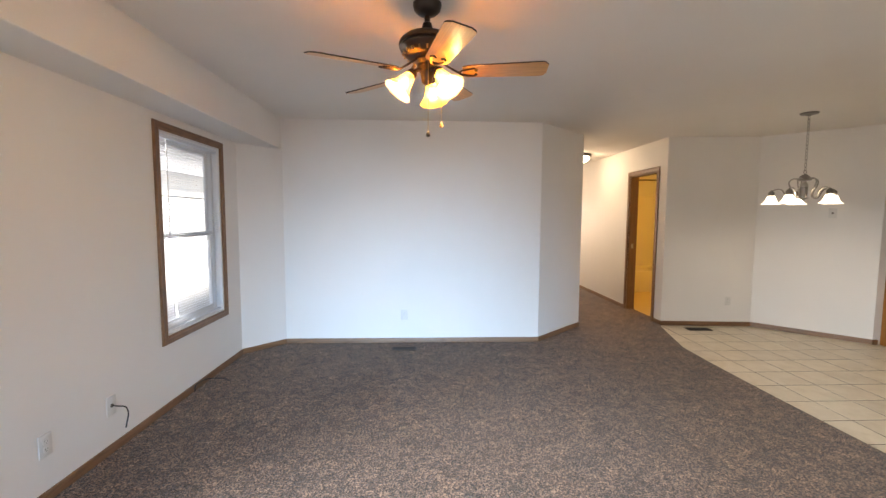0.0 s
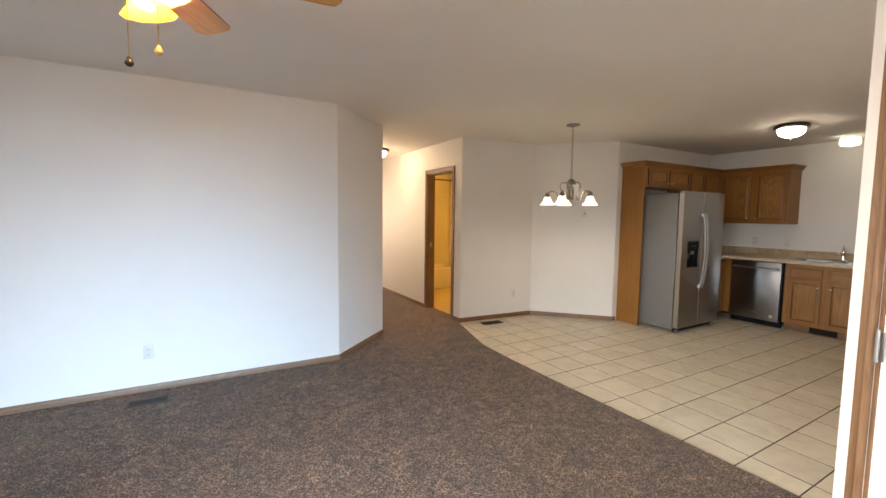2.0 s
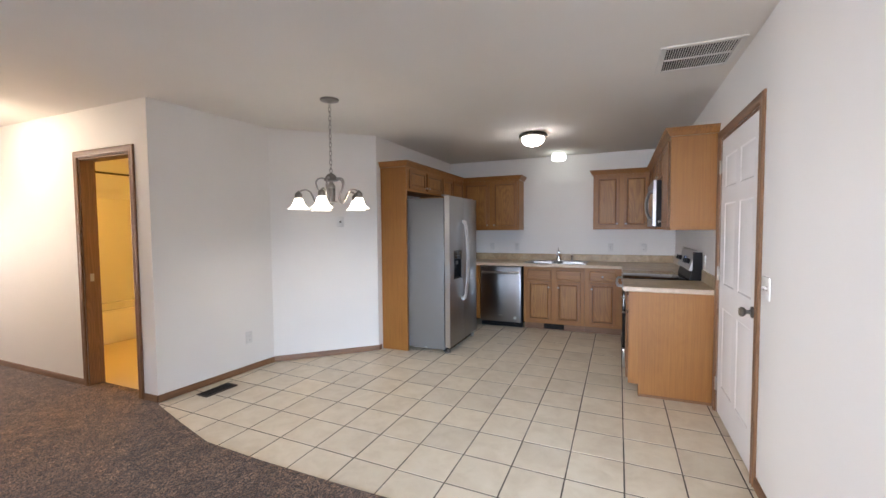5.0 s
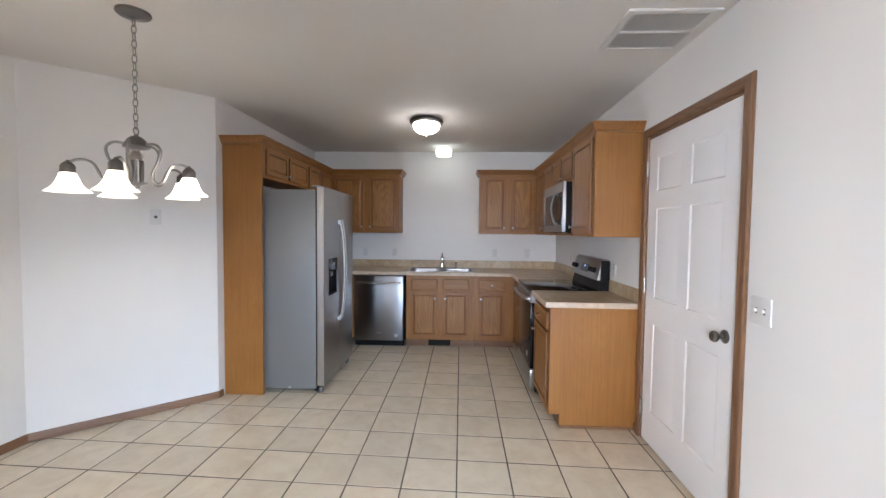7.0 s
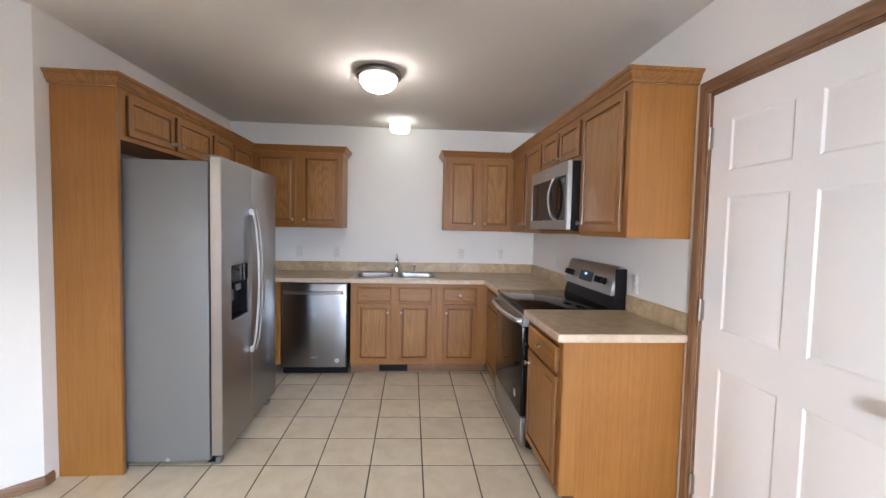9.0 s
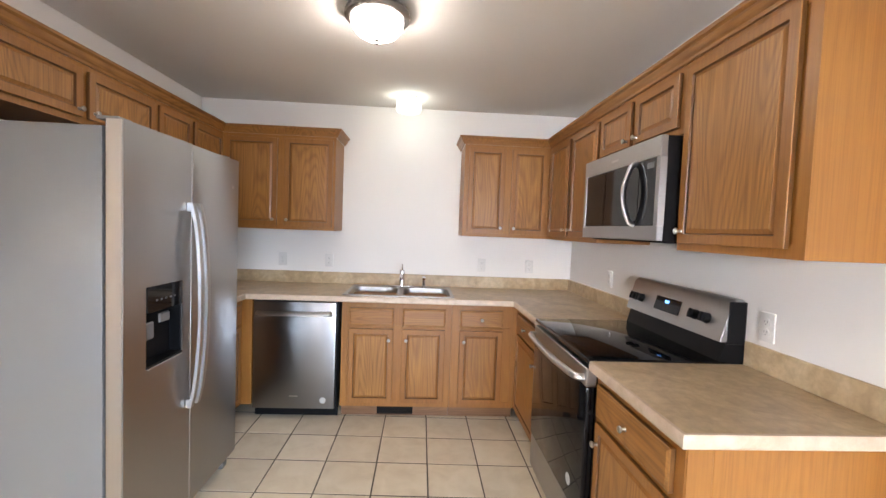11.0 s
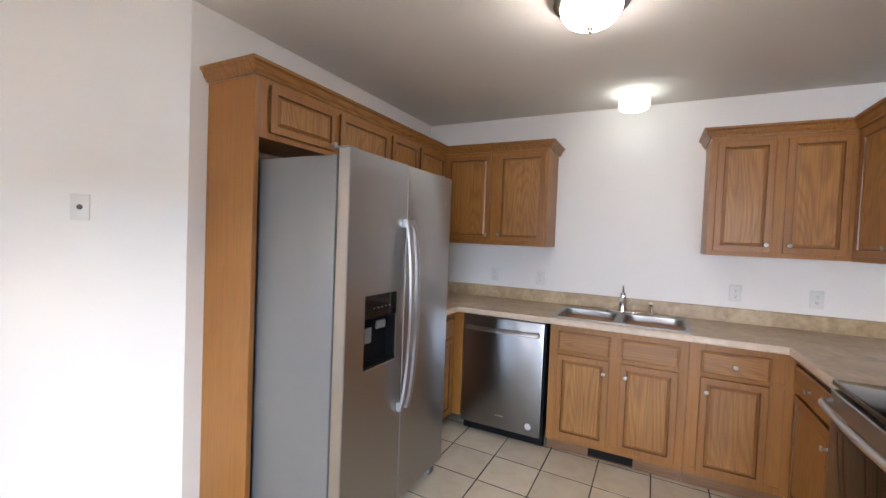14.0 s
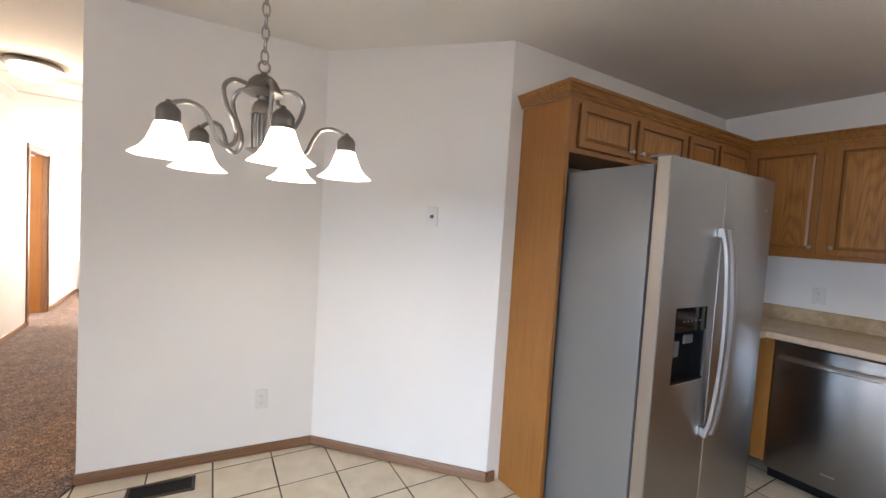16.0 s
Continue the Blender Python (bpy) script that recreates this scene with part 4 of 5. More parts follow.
# ---- appliances ----
def fridge():
    d = thing("refrigerator", (5.163, 3.62, 0.0), 0, "stainless steel side-by-side refrigerator with ice dispenser", "refrigerator")
    W, split = 0.922, 0.436
    bm = bmesh.new()
    box(bm, (0.0, 0.072, 0.045), (W, 0.78, 1.738), 0.006, 2)
    part("body", bm, FRIDGE_SIDE, d, "grey painted cabinet")
    boxes("gasket", BLACK, d, (0.012, 0.058, 0.07), (W - 0.012, 0.073, 1.735), 0.003)
    boxes("base_grille", BLACK, d, (0.03, 0.05, 0.018), (W - 0.03, 0.10, 0.068), 0.003)
    # left door with the dispenser recess
    bm = bmesh.new()
    x0, x1, z0, z1 = 0.124, 0.366, 0.825, 1.150
    for lo, hi in (((0.0, 0.0, 0.075), (x0, 0.06, 1.762)), ((x1, 0.0, 0.075), (split - 0.004, 0.06, 1.762)), ((x0, 0.0, 0.075), (x1, 0.06, z0)), ((x0, 0.0, z1), (x1, 0.06, 1.762))):
        box(bm, lo, hi)
    bmesh.ops.remove_doubles(bm, verts=bm.verts, dist=1e-5)
    left = part("freezer_door", bm, STEEL, d)
    boxes("door_edge", STEEL_BRIGHT, left, (-0.004, 0.003, 0.078), (-0.0005, 0.058, 1.76), 0.001, "bright rounded door edge")
    right = boxes("fridge_door", STEEL, d, (split + 0.004, 0.0, 0.075), (W, 0.06, 1.762), 0.006, "", 3)
    bm = bmesh.new()
    box(bm, (x0 + 0.003, 0.052, z0), (x1 - 0.003, 0.056, z1))
    box(bm, (x0 + 0.0005, 0.004, z0), (x0 + 0.006, 0.056, z1))
    box(bm, (x1 - 0.006, 0.004, z0), (x1 - 0.0005, 0.056, z1))
    box(bm, (x0, 0.004, z0 + 0.0005), (x1, 0.056, z0 + 0.012))
    disp = part("dispenser_recess", bm, BLACK, d, "black ice and water dispenser recess")
    boxes("control_panel", BLACK_GLASS, disp, (x0 + 0.001, -0.003, 1.045), (x1 - 0.001, 0.05, z1 - 0.0005), 0.002, "glossy black control panel")
    for k in range(5):
        boxes("button", GREY, disp, (x0 + 0.055 + k * 0.03, -0.0042, 1.088), (x0 + 0.067 + k * 0.03, -0.0028, 1.094), 0.0)
    boxes("bezel", BLACK, disp, (x0 + 0.001, -0.004, z0 + 0.0005), (x1 - 0.001, 0.01, z0 + 0.010), 0.001)
    boxes("ice_paddle", GREY, disp, (x0 + 0.028, 0.022, 0.93), (x0 + 0.085, 0.030, 1.0), 0.004)
    boxes("water_paddle", GREY, disp, (x0 + 0.115, 0.018, 0.985), (x0 + 0.185, 0.028, 1.025), 0.004)
    bm = bmesh.new()
    tube(bm, [(x0 + 0.012, -0.002, z0 - 0.003), (x1 - 0.004, -0.002, z0 - 0.003), (x1 + 0.002, -0.002, z0 + 0.006), (x1 + 0.002, -0.002, z1 - 0.12)], 0.0025, 6)
    part("trim", bm, STEEL_BRIGHT, disp)
    for x, par, sgn in ((split - 0.028, left, -1), (split + 0.030, right, 1)):
        bm = bmesh.new()
        pts = curve_points([(x, -0.020, 1.490), (x, -0.042, 1.38), (x, -0.057, 1.20), (x, -0.061, 1.02), (x, -0.056, 0.84), (x, -0.040, 0.66), (x, -0.018, 0.555)], 5)
        n = len(pts)
        rings = []
        for p in pts:
            rings.append([bm.verts.new(p + Vector(q)) for q in ((-0.015, 0.006, 0), (-0.013, -0.007, 0), (0.0, -0.011, 0), (0.013, -0.007, 0), (0.015, 0.006, 0), (0.0, 0.010, 0))])
        for a, b in zip(rings, rings[1:]):
            for j in range(6):
                bm.faces.new((a[j], a[(j + 1) % 6], b[(j + 1) % 6], b[j]))
        bm.faces.new(rings[0])
        bm.faces.new(rings[-1][::-1])
        h = part("handle", bm, STEEL_BRIGHT, par, "long bowed steel handle", 50)
        for z, y in ((1.475, -0.026), (0.575, -0.024)):
            boxes("handle_foot", STEEL_BRIGHT, h, (x - 0.013, y, z - 0.02), (x + 0.013, 0.0, z + 0.02), 0.003)
    for x in (0.02, W - 0.11):
        boxes("hinge_cover", FRIDGE_SIDE, d, (x, 0.03, 1.763), (x + 0.07, 0.11, 1.776), 0.004, "", 2)
    for x in (0.03, W - 0.09):
        bm = bmesh.new()
        box(bm, (x, 0.03, 0.0), (x + 0.06, 0.085, 0.05), 0.01, 2)
        part("foot", bm, PLASTIC_SHADE, d)
    for x, z, r in ((0.30, 0.055, 0.012), (0.62, 0.05, 0.008)):
        bm = bmesh.new()
        lathe(bm, [(0, 0), (r, 0), (r * 0.5, 0.0006), (0, 0.0006)], 7, (-0.0002, x, z), pose(0, 0, 0, 0, -90))
        part("chip", bm, STICKER, d, "pale chip in the paint")
    boxes("badge", STEEL_BRIGHT, right, (W - 0.085, -0.002, 1.60), (W - 0.065, 0.0, 1.615), 0.0005)


fridge()


def dishwasher():
    d = thing("dishwasher", (6.645, 3.748, 0.0), -90, "stainless steel dishwasher with a bar handle", "dishwasher")
    w = 0.60
    boxes("tub", BLACK, d, (0.0, 0.03, 0.09), (w, 0.58, 0.868), 0.002)
    boxes("kick_plate", BLACK, d, (0.0, 0.06, 0.0), (w, 0.09, 0.095), 0.001)
    door = boxes("door", STEEL_DARK, d, (0.008, -0.018, 0.082), (w - 0.008, 0.03, 0.862), 0.005, "", 2)
    bm = bmesh.new()
    tube(bm, curve_points([(0.045, -0.015, 0.782), (0.065, -0.055, 0.782), (0.30, -0.066, 0.782), (0.535, -0.055, 0.782), (0.555, -0.015, 0.782)], 6), 0.017, 10, 0.55)
    part("handle", bm, STEEL_BRIGHT, door, "flat steel bar handle")
    bm = bmesh.new()
    lathe(bm, [(0, 0), (0.022, 0), (0.022, 0.001), (0, 0.001)], 18, (0.51, -0.0182, 0.145), pose(0, 0, 0, 90))
    part("sticker", bm, STICKER, door, "round pale sticker")
    boxes("badge", STEEL_BRIGHT, door, (0.27, -0.0192, 0.17), (0.33, -0.018, 0.178), 0.0)


dishwasher()


def stove():
    d = thing("electric_range", (6.028, 1.83, 0.0), 180, "stainless steel and black glass electric range", "stove")
    w = 0.776
    boxes("body", BLACK, d, (0.003, 0.0, 0.03), (w - 0.003, 0.59, 0.895), 0.003)
    bm = bmesh.new()
    box(bm, (0.0, -0.045, 0.893), (w, 0.545, 0.918), 0.008, 3)
    part("cooktop", bm, BLACK_GLASS, d, "glossy black glass cooktop")
    door = boxes("oven_door", BLACK_GLASS, d, (0.006, -0.045, 0.235), (w - 0.006, -0.002, 0.80), 0.006, "black glass oven door", 2)
    boxes("door_band", STEEL_X, door, (0.006, -0.047, 0.80), (w - 0.006, -0.002, 0.878), 0.004, "stainless band under the cooktop")
    bm = bmesh.new()
    pts = curve_points([(0.03, -0.045, 0.835), (0.05, -0.085, 0.835), (0.2, -0.094, 0.832), (w / 2, -0.098, 0.830), (w - 0.2, -0.094, 0.832), (w - 0.05, -0.080, 0.835), (w - 0.03, -0.045, 0.835)], 5)
    tube(bm, pts, 0.015, 10, 0.7)
    part("handle", bm, STEEL_BRIGHT, door, "bowed stainless oven handle")
    boxes("drawer", STEEL_X, d, (0.006, -0.040, 0.045), (w - 0.006, -0.002, 0.225), 0.005, "stainless storage drawer", 2)
    bm = bmesh.new()
    lathe(bm, [(0, 0), (0.026, 0), (0.026, 0.001), (0, 0.001)], 18, (w - 0.15, -0.0455, 0.33), pose(0, 0, 0, 90))
    part("sticker", bm, STICKER, door, "round pale sticker")
    for x in (0.04, w - 0.08):
        boxes("foot", BLACK, d, (x, 0.03, 0.0), (x + 0.04, 0.07, 0.032), 0.003)
    # back panel leaning back
    bm = bmesh.new()
    prof = [(0.505, 0.915), (0.530, 1.005), (0.548, 1.005), (0.585, 1.02), (0.61, 1.02), (0.61, 0.90), (0.505, 0.90)]
    a = [bm.verts.new((0.004, y, z)) for y, z in prof]
    b = [bm.verts.new((w - 0.004, y, z)) for y, z in prof]
    bm.faces.new(a)
    bm.faces.new(b[::-1])
    for j in range(len(prof)):
        i = (j + 1) % len(prof)
        bm.faces.new((a[j], a[i], b[i], b[j]))
    part("riser", bm, BLACK, d, "black riser behind the cooktop")
    bm = bmesh.new()
    prof = [(0.500, 1.000), (0.545, 1.160), (0.556, 1.176), (0.580, 1.180), (0.600, 1.172), (0.600, 1.000)]
    a = [bm.verts.new((0.0, y, z)) for y, z in prof]
    b = [bm.verts.new((w, y, z)) for y, z in prof]
    bm.faces.new(a)
    bm.faces.new(b[::-1])
    for j in range(len(prof)):
        i = (j + 1) % len(prof)
        bm.faces.new((a[j], a[i], b[i], b[j]))
    bmesh.ops.recalc_face_normals(bm, faces=bm.faces)
    bmesh.ops.bevel(bm, geom=[e for e in bm.edges], offset=0.004, segments=2, affect="EDGES")
    back = part("control_panel", bm, STEEL_X, d, "brushed stainless control panel")
    boxes("end_cap", BLACK, back, (w - 0.001, 0.53, 0.99), (w + 0.004, 0.605, 1.168), 0.004)
    lean = Matrix.Translation((0, 0.5222, 1.079)) @ pose(0, 0, 0, -15.7)
    o = boxes("display", BLACK_GLASS, back, (0.265, -0.004, -0.036), (0.475, 0.0, 0.036), 0.002)
    o.matrix_basis = lean
    bm = bmesh.new()
    for k in range(3):
        box(bm, (0.350 + k * 0.012, -0.0052, 0.008), (0.358 + k * 0.012, -0.0042, 0.022))
    o = part("digits", bm, DISPLAY, back, "lit blue clock digits")
    o.matrix_basis = lean
    for x in (0.07, 0.135, 0.59, 0.665):
        bm = bmesh.new()
        lathe(bm, [(0.0, 0.0), (0.024, 0.0), (0.022, 0.012), (0.020, 0.030), (0.0, 0.032)], 18, (0, 0, 0), pose(0, 0, 0, 90))
        box(bm, (-0.005, -0.040, -0.021), (0.005, -0.028, 0.021), 0.002)
        k = part("knob", bm, BLACK, back, "black control knob")
        k.matrix_basis = lean @ Matrix.Translation((x, -0.001, -0.002))


stove()


def microwave():
    d = thing("microwave", (6.010, 1.628, 1.405), 180, "stainless over-range microwave with black glass door", "microwave")
    w, h = 0.760, 0.425
    boxes("body", BLACK, d, (0.002, 0.028, 0.0), (w - 0.002, 0.41, h - 0.002), 0.003)
    bm = bmesh.new()
    box(bm, (0.0, 0.0, 0.0), (w, 0.028, 0.062), 0.003)
    box(bm, (0.0, 0.0, h - 0.085), (w, 0.028, h), 0.003)
    box(bm, (0.0, 0.0, 0.062), (0.028, 0.028, h - 0.085), 0.0)
    box(bm, (w - 0.028, 0.0, 0.062), (w, 0.028, h - 0.085), 0.0)
    door = part("door_frame", bm, STEEL_X, d, "stainless door surround")
    boxes("window", BLACK_GLASS, d, (0.028, 0.003, 0.062), (w - 0.165, 0.026, h - 0.085), 0.002, "black glass window")
    boxes("control_panel", BLACK_GLASS, d, (w - 0.163, 0.003, 0.062), (w - 0.028, 0.026, h - 0.085), 0.002, "black glass keypad")
    boxes("display", GREY, d, (w - 0.10, 0.0018, h - 0.125), (w - 0.05, 0.0032, h - 0.10), 0.0)
    bm = bmesh.new()
    x = w - 0.188
    tube(bm, curve_points([(x, 0.004, h - 0.088), (x - 0.004, -0.020, h - 0.105), (x - 0.010, -0.040, h - 0.17), (x - 0.012, -0.046, h / 2), (x - 0.010, -0.040, 0.145), (x - 0.004, -0.020, 0.082), (x, 0.004, 0.066)], 6), 0.015, 10, 0.7)
    part("handle", bm, STEEL_BRIGHT, door, "bowed steel handle")
    boxes("badge", STEEL_BRIGHT, door, (0.33, -0.001, h - 0.05), (0.40, 0.0, h - 0.04), 0.0)
    boxes("vent_grille", BLACK, d, (0.03, 0.05, -0.008), (w - 0.03, 0.36, 0.0), 0.002)


microwave()


# ---- lights ----
def shade_profile(scale=1.0):
    return [(r * scale, z * scale) for r, z in ((0.026, 0.0), (0.034, -0.006), (0.042, -0.030), (0.052, -0.058), (0.068, -0.082), (0.090, -0.100), (0.094, -0.104), (0.088, -0.101), (0.064, -0.080), (0.048, -0.056), (0.038, -0.028), (0.030, -0.008))]


def fluted(bm, waves=8, amount=0.05, z_full=-0.1):
    for v in bm.verts:
        a, r = math.atan2(v.co.y, v.co.x), math.hypot(v.co.x, v.co.y)
        k = 1 + amount * math.cos(waves * a) * min(1.0, max(0.0, (v.co.z / z_full)) ** 2)
        v.co.x, v.co.y = v.co.x * k, v.co.y * k


def chandelier():
    cx, cy = 3.745, 4.088
    d = thing("chandelier", (cx, cy, CEIL), 0, "five-arm brushed nickel chandelier with white glass shades, lit", "chandelier")
    bm = bmesh.new()
    lathe(bm, [(0, 0.002), (0.074, 0.002), (0.076, -0.006), (0.070, -0.014), (0.034, -0.020), (0.012, -0.030), (0, -0.032)], 32)
    part("canopy", bm, PEWTER, d)
    bm = bmesh.new()
    ring = [(0.0105 * math.cos(a), 0, 0.0225 * math.sin(a)) for a in [2 * math.pi * j / 16 for j in range(17)]]
    tube(bm, ring, 0.0027, 6)
    link = part("chain_link", bm, NICKEL_DARK, d)
    link.matrix_basis = pose(0, 0, -0.046, 0, 0, 10)
    for k in range(1, 15):
        again("chain_link", link, (0, 0, -0.046 - 0.0355 * k), d, (0, 0, 90 * (k % 2) + 10))
    bm = bmesh.new()
    tube(bm, [(0.016 * math.cos(a), 0, -0.574 + 0.018 * math.sin(a)) for a in [2 * math.pi * j / 16 for j in range(17)]], 0.0035, 6)
    part("hanging_ring", bm, NICKEL_DARK, d)
    bm = bmesh.new()
    lathe(bm, [(0, -0.590), (0.008, -0.591), (0.010, -0.597), (0.026, -0.604), (0.040, -0.618), (0.048, -0.634), (0.051, -0.646), (0.058, -0.650), (0.058, -0.655), (0.046, -0.660), (0.020, -0.664)], 32)
    part("bell_cap", bm, PEWTER, d, "domed nickel cap of the centre column")
    bm = bmesh.new()
    lathe(bm, [(0.016, -0.660), (0.016, -0.676), (0.024, -0.684), (0.031, -0.700), (0.033, -0.712), (0.033, -0.718), (0.027, -0.720), (0.027, -0.722)], 32)
    part("collar", bm, NICKEL, d, "rounded nickel collar")
    bm = bmesh.new()
    lathe(bm, [(0.030, -0.720), (0.030, -0.755), (0.029, -0.79), (0.027, -0.826), (0.0, -0.827)], 48)
    for v in bm.verts:
        a = math.atan2(v.co.y, v.co.x)
        k = 1 + 0.06 * math.cos(12 * a)
        v.co.x, v.co.y = v.co.x * k, v.co.y * k
    part("column", bm, PEWTER, d, "fluted nickel centre column", 60)
    bm = bmesh.new()
    lathe(bm, [(0, -0.822), (0.044, -0.826), (0.046, -0.831), (0.030, -0.838), (0.012, -0.846), (0.013, -0.856), (0, -0.862)], 24)
    part("base_finial", bm, NICKEL, d)
    for k in range(5):
        bm = bmesh.new()
        tube(bm, curve_points([(0.020, 0, -0.655), (0.050, 0, -0.640), (0.092, 0, -0.640), (0.118, 0, -0.668), (0.110, 0, -0.715), (0.084, 0, -0.768), (0.080, 0, -0.812), (0.104, 0, -0.834),
                               (0.134, 0, -0.818), (0.150, 0, -0.780), (0.170, 0, -0.748), (0.205, 0, -0.736), (0.240, 0, -0.746), (0.252, 0, -0.762)], 5), 0.0068, 8)
        arm = part("arm", bm, NICKEL_DARK, d, "curled nickel arm")
        arm.matrix_basis = pose(0, 0, 0, 0, 0, 72 * k + 57.9)
        bm = bmesh.new()
        lathe(bm, [(0, -0.742), (0.006, -0.744), (0.008, -0.750), (0.018, -0.756), (0.026, -0.766), (0.029, -0.772), (0.029, -0.796), (0.031, -0.799), (0.029, -0.803), (0, -0.804)], 20, (0.256, 0, 0))
        part("socket_cup", bm, PEWTER, arm, "stepped dark nickel cup")
        bm = bmesh.new()
        lathe(bm, [(r * 0.90, z * 0.87) for r, z in shade_profile()], 32)
        fluted(bm, 6, 0.045, -0.09)
        for v in bm.verts:
            v.co += Vector((0.256, 0, -0.800))
        part("shade", bm, SHADE_COOL, arm, "flared white glass shade, lit", 60)
        bm = bmesh.new()
        lathe(bm, [(0, -0.03), (0.014, -0.035), (0.024, -0.054), (0.022, -0.070), (0, -0.080)], 12, (0.256, 0, -0.798))
        part("bulb", bm, BULB_COOL, arm)


chandelier()


def ceiling_fan():
    cx, cy = -0.014, 2.196
    d = thing("ceiling_fan", (cx, cy, CEIL), 0, "bronze five-blade ceiling fan with lit amber glass lamps", "ceiling fan")
    bm = bmesh.new()
    lathe(bm, [(0, 0.002), (0.070, 0.002), (0.070, -0.008), (0.064, -0.030), (0.046, -0.047), (0.024, -0.056), (0.014, -0.058), (0.014, -0.085), (0.022, -0.092), (0.034, -0.140), (0, -0.142)], 28)
    part("canopy", bm, BRONZE, d)
    bm = bmesh.new()
    lathe(bm, [(0.030, -0.128), (0.070, -0.140), (0.112, -0.158), (0.136, -0.180), (0.140, -0.194), (0.132, -0.200), (0.138, -0.208), (0.130, -0.226), (0.104, -0.252), (0.080, -0.264), (0, -0.266)], 32)
    motor = part("motor", bm, BRONZE, d, "rounded oil-rubbed bronze motor housing")
    bm = bmesh.new()
    for k in range(20):
        a = 2 * math.pi * k / 20
        t = pose(0, 0, 0, 0, 0, math.degrees(a))
        n0 = len(bm.verts)
        box(bm, (0.104, -0.004, -0.248), (0.1225, 0.004, -0.230), 0.001)
        bm.verts.ensure_lookup_table()
        for v in bm.verts[n0:]:
            v.co = t @ v.co
    part("motor_vents", bm, BRASS, motor, "brassy vent slots")
    bm = bmesh.new()
    lathe(bm, [(0.055, -0.264), (0.066, -0.268), (0.066, -0.275), (0.050, -0.288), (0.052, -0.30), (0.030, -0.318), (0.034, -0.33), (0.026, -0.372), (0.012, -0.385), (0, -0.387)], 24)
    part("switch_housing", bm, BRONZE, d)
    blade_mesh = None
    for k in range(5):
        a = -77.7 + 72 * k
        m = pose(0, 0, -0.324, 2.6, -1.4) @ pose(0, 0, 0, 0, 0, a) @ pose(0, 0, 0, -13)
        if blade_mesh is None:
            bm = bmesh.new()
            top = []
            for u in [0, 0.03, 0.06] + [0.06 + 0.07 * j for j in range(1, 13)] + [0.92, 0.94, 0.955, 0.968, 0.979, 0.988, 0.995, 1.0]:
                x = 0.175 + 0.412 * u
                hw = 0.052 + 0.014 * u
                if u > 0.9:
                    hw *= max(0.30, (1 - ((u - 0.9) / 0.1) ** 3)) ** 0.4
                if u < 0.06:
                    hw *= 0.8 + 0.2 * u / 0.06
                top.append((x, hw))
            outline = [(x, h) for x, h in top] + [(x, -h) for x, h in reversed(top)]
            f = bm.faces.new([bm.verts.new((x, y, 0.003)) for x, y in outline])
            g = bmesh.ops.extrude_face_region(bm, geom=[f])
            for v in g["geom"]:
                if isinstance(v, bmesh.types.BMVert):
                    v.co.z = -0.003
            bm.normal_update()
            for q in bm.faces:
                if abs(q.normal.z) < 0.5:
                    q.material_index = 1
            blade_mesh = part("blade", bm, BLADE, d, "maple fan blade with dark edge", 40)
            blade_mesh.data.materials.append(BRONZE)
            blade_mesh.matrix_basis = m
            bl = blade_mesh
        else:
            bl = new("blade", blade_mesh.data)
            bl.parent, bl.matrix_basis = d, m
            bl["label"] = "maple fan blade with dark edge"
        bm = bmesh.new()
        tube(bm, curve_points([(0.065, 0, 0.055), (0.11, 0, 0.022), (0.155, 0.0, -0.006), (0.18, 0.022, -0.007), (0.235, 0.034, -0.006)], 5), 0.0075, 6, 0.6)
        tube(bm, curve_points([(0.155, 0.0, -0.006), (0.18, -0.022, -0.007), (0.235, -0.034, -0.006)], 5), 0.0075, 6, 0.6)
        tube(bm, curve_points([(0.225, 0.034, -0.006), (0.245, 0.024, -0.007), (0.236, 0.012, -0.007)], 5), 0.006, 6, 0.6)
        tube(bm, curve_points([(0.225, -0.034, -0.006), (0.245, -0.024, -0.007), (0.236, -0.012, -0.007)], 5), 0.006, 6, 0.6)
        part("blade_iron", bm, BRONZE, bl, "scrolled bronze blade bracket")
    for a in (195, 315, 75):
        m = pose(0, 0, -0.325, 0, 0, a)
        bm = bmesh.new()
        tube(bm, curve_points([(0.020, 0, 0.0), (0.045, 0, 0.010), (0.068, 0, -0.004)], 5), 0.010, 8)
        lathe(bm, [(0, 0.014), (0.018, 0.012), (0.026, 0.0), (0.026, -0.014), (0, -0.016)], 14, (0.074, 0, -0.008), pose(0, 0, 0, 0, -38))
        arm = part("lamp_arm", bm, BRONZE, d)
        arm.matrix_basis = m
        bm = bmesh.new()
        lathe(bm, shade_profile(1.02), 28)
        fluted(bm, 10, 0.035, -0.104)
        tilt = pose(0.084, 0, -0.020, 0, -38)
        for v in bm.verts:
            v.co = Vector((v.co.x * 0.78, v.co.y * 0.78, v.co.z))
            v.co = tilt @ v.co
        part("shade", bm, SHADE_WARM, arm, "amber frosted glass lamp shade, lit", 60)
        bm = bmesh.new()
        lathe(bm, [(0, -0.03), (0.014, -0.035), (0.026, -0.062), (0.024, -0.085), (0, -0.098)], 12, (0, 0, 0), tilt)
        part("bulb", bm, BULB_WARM, arm)
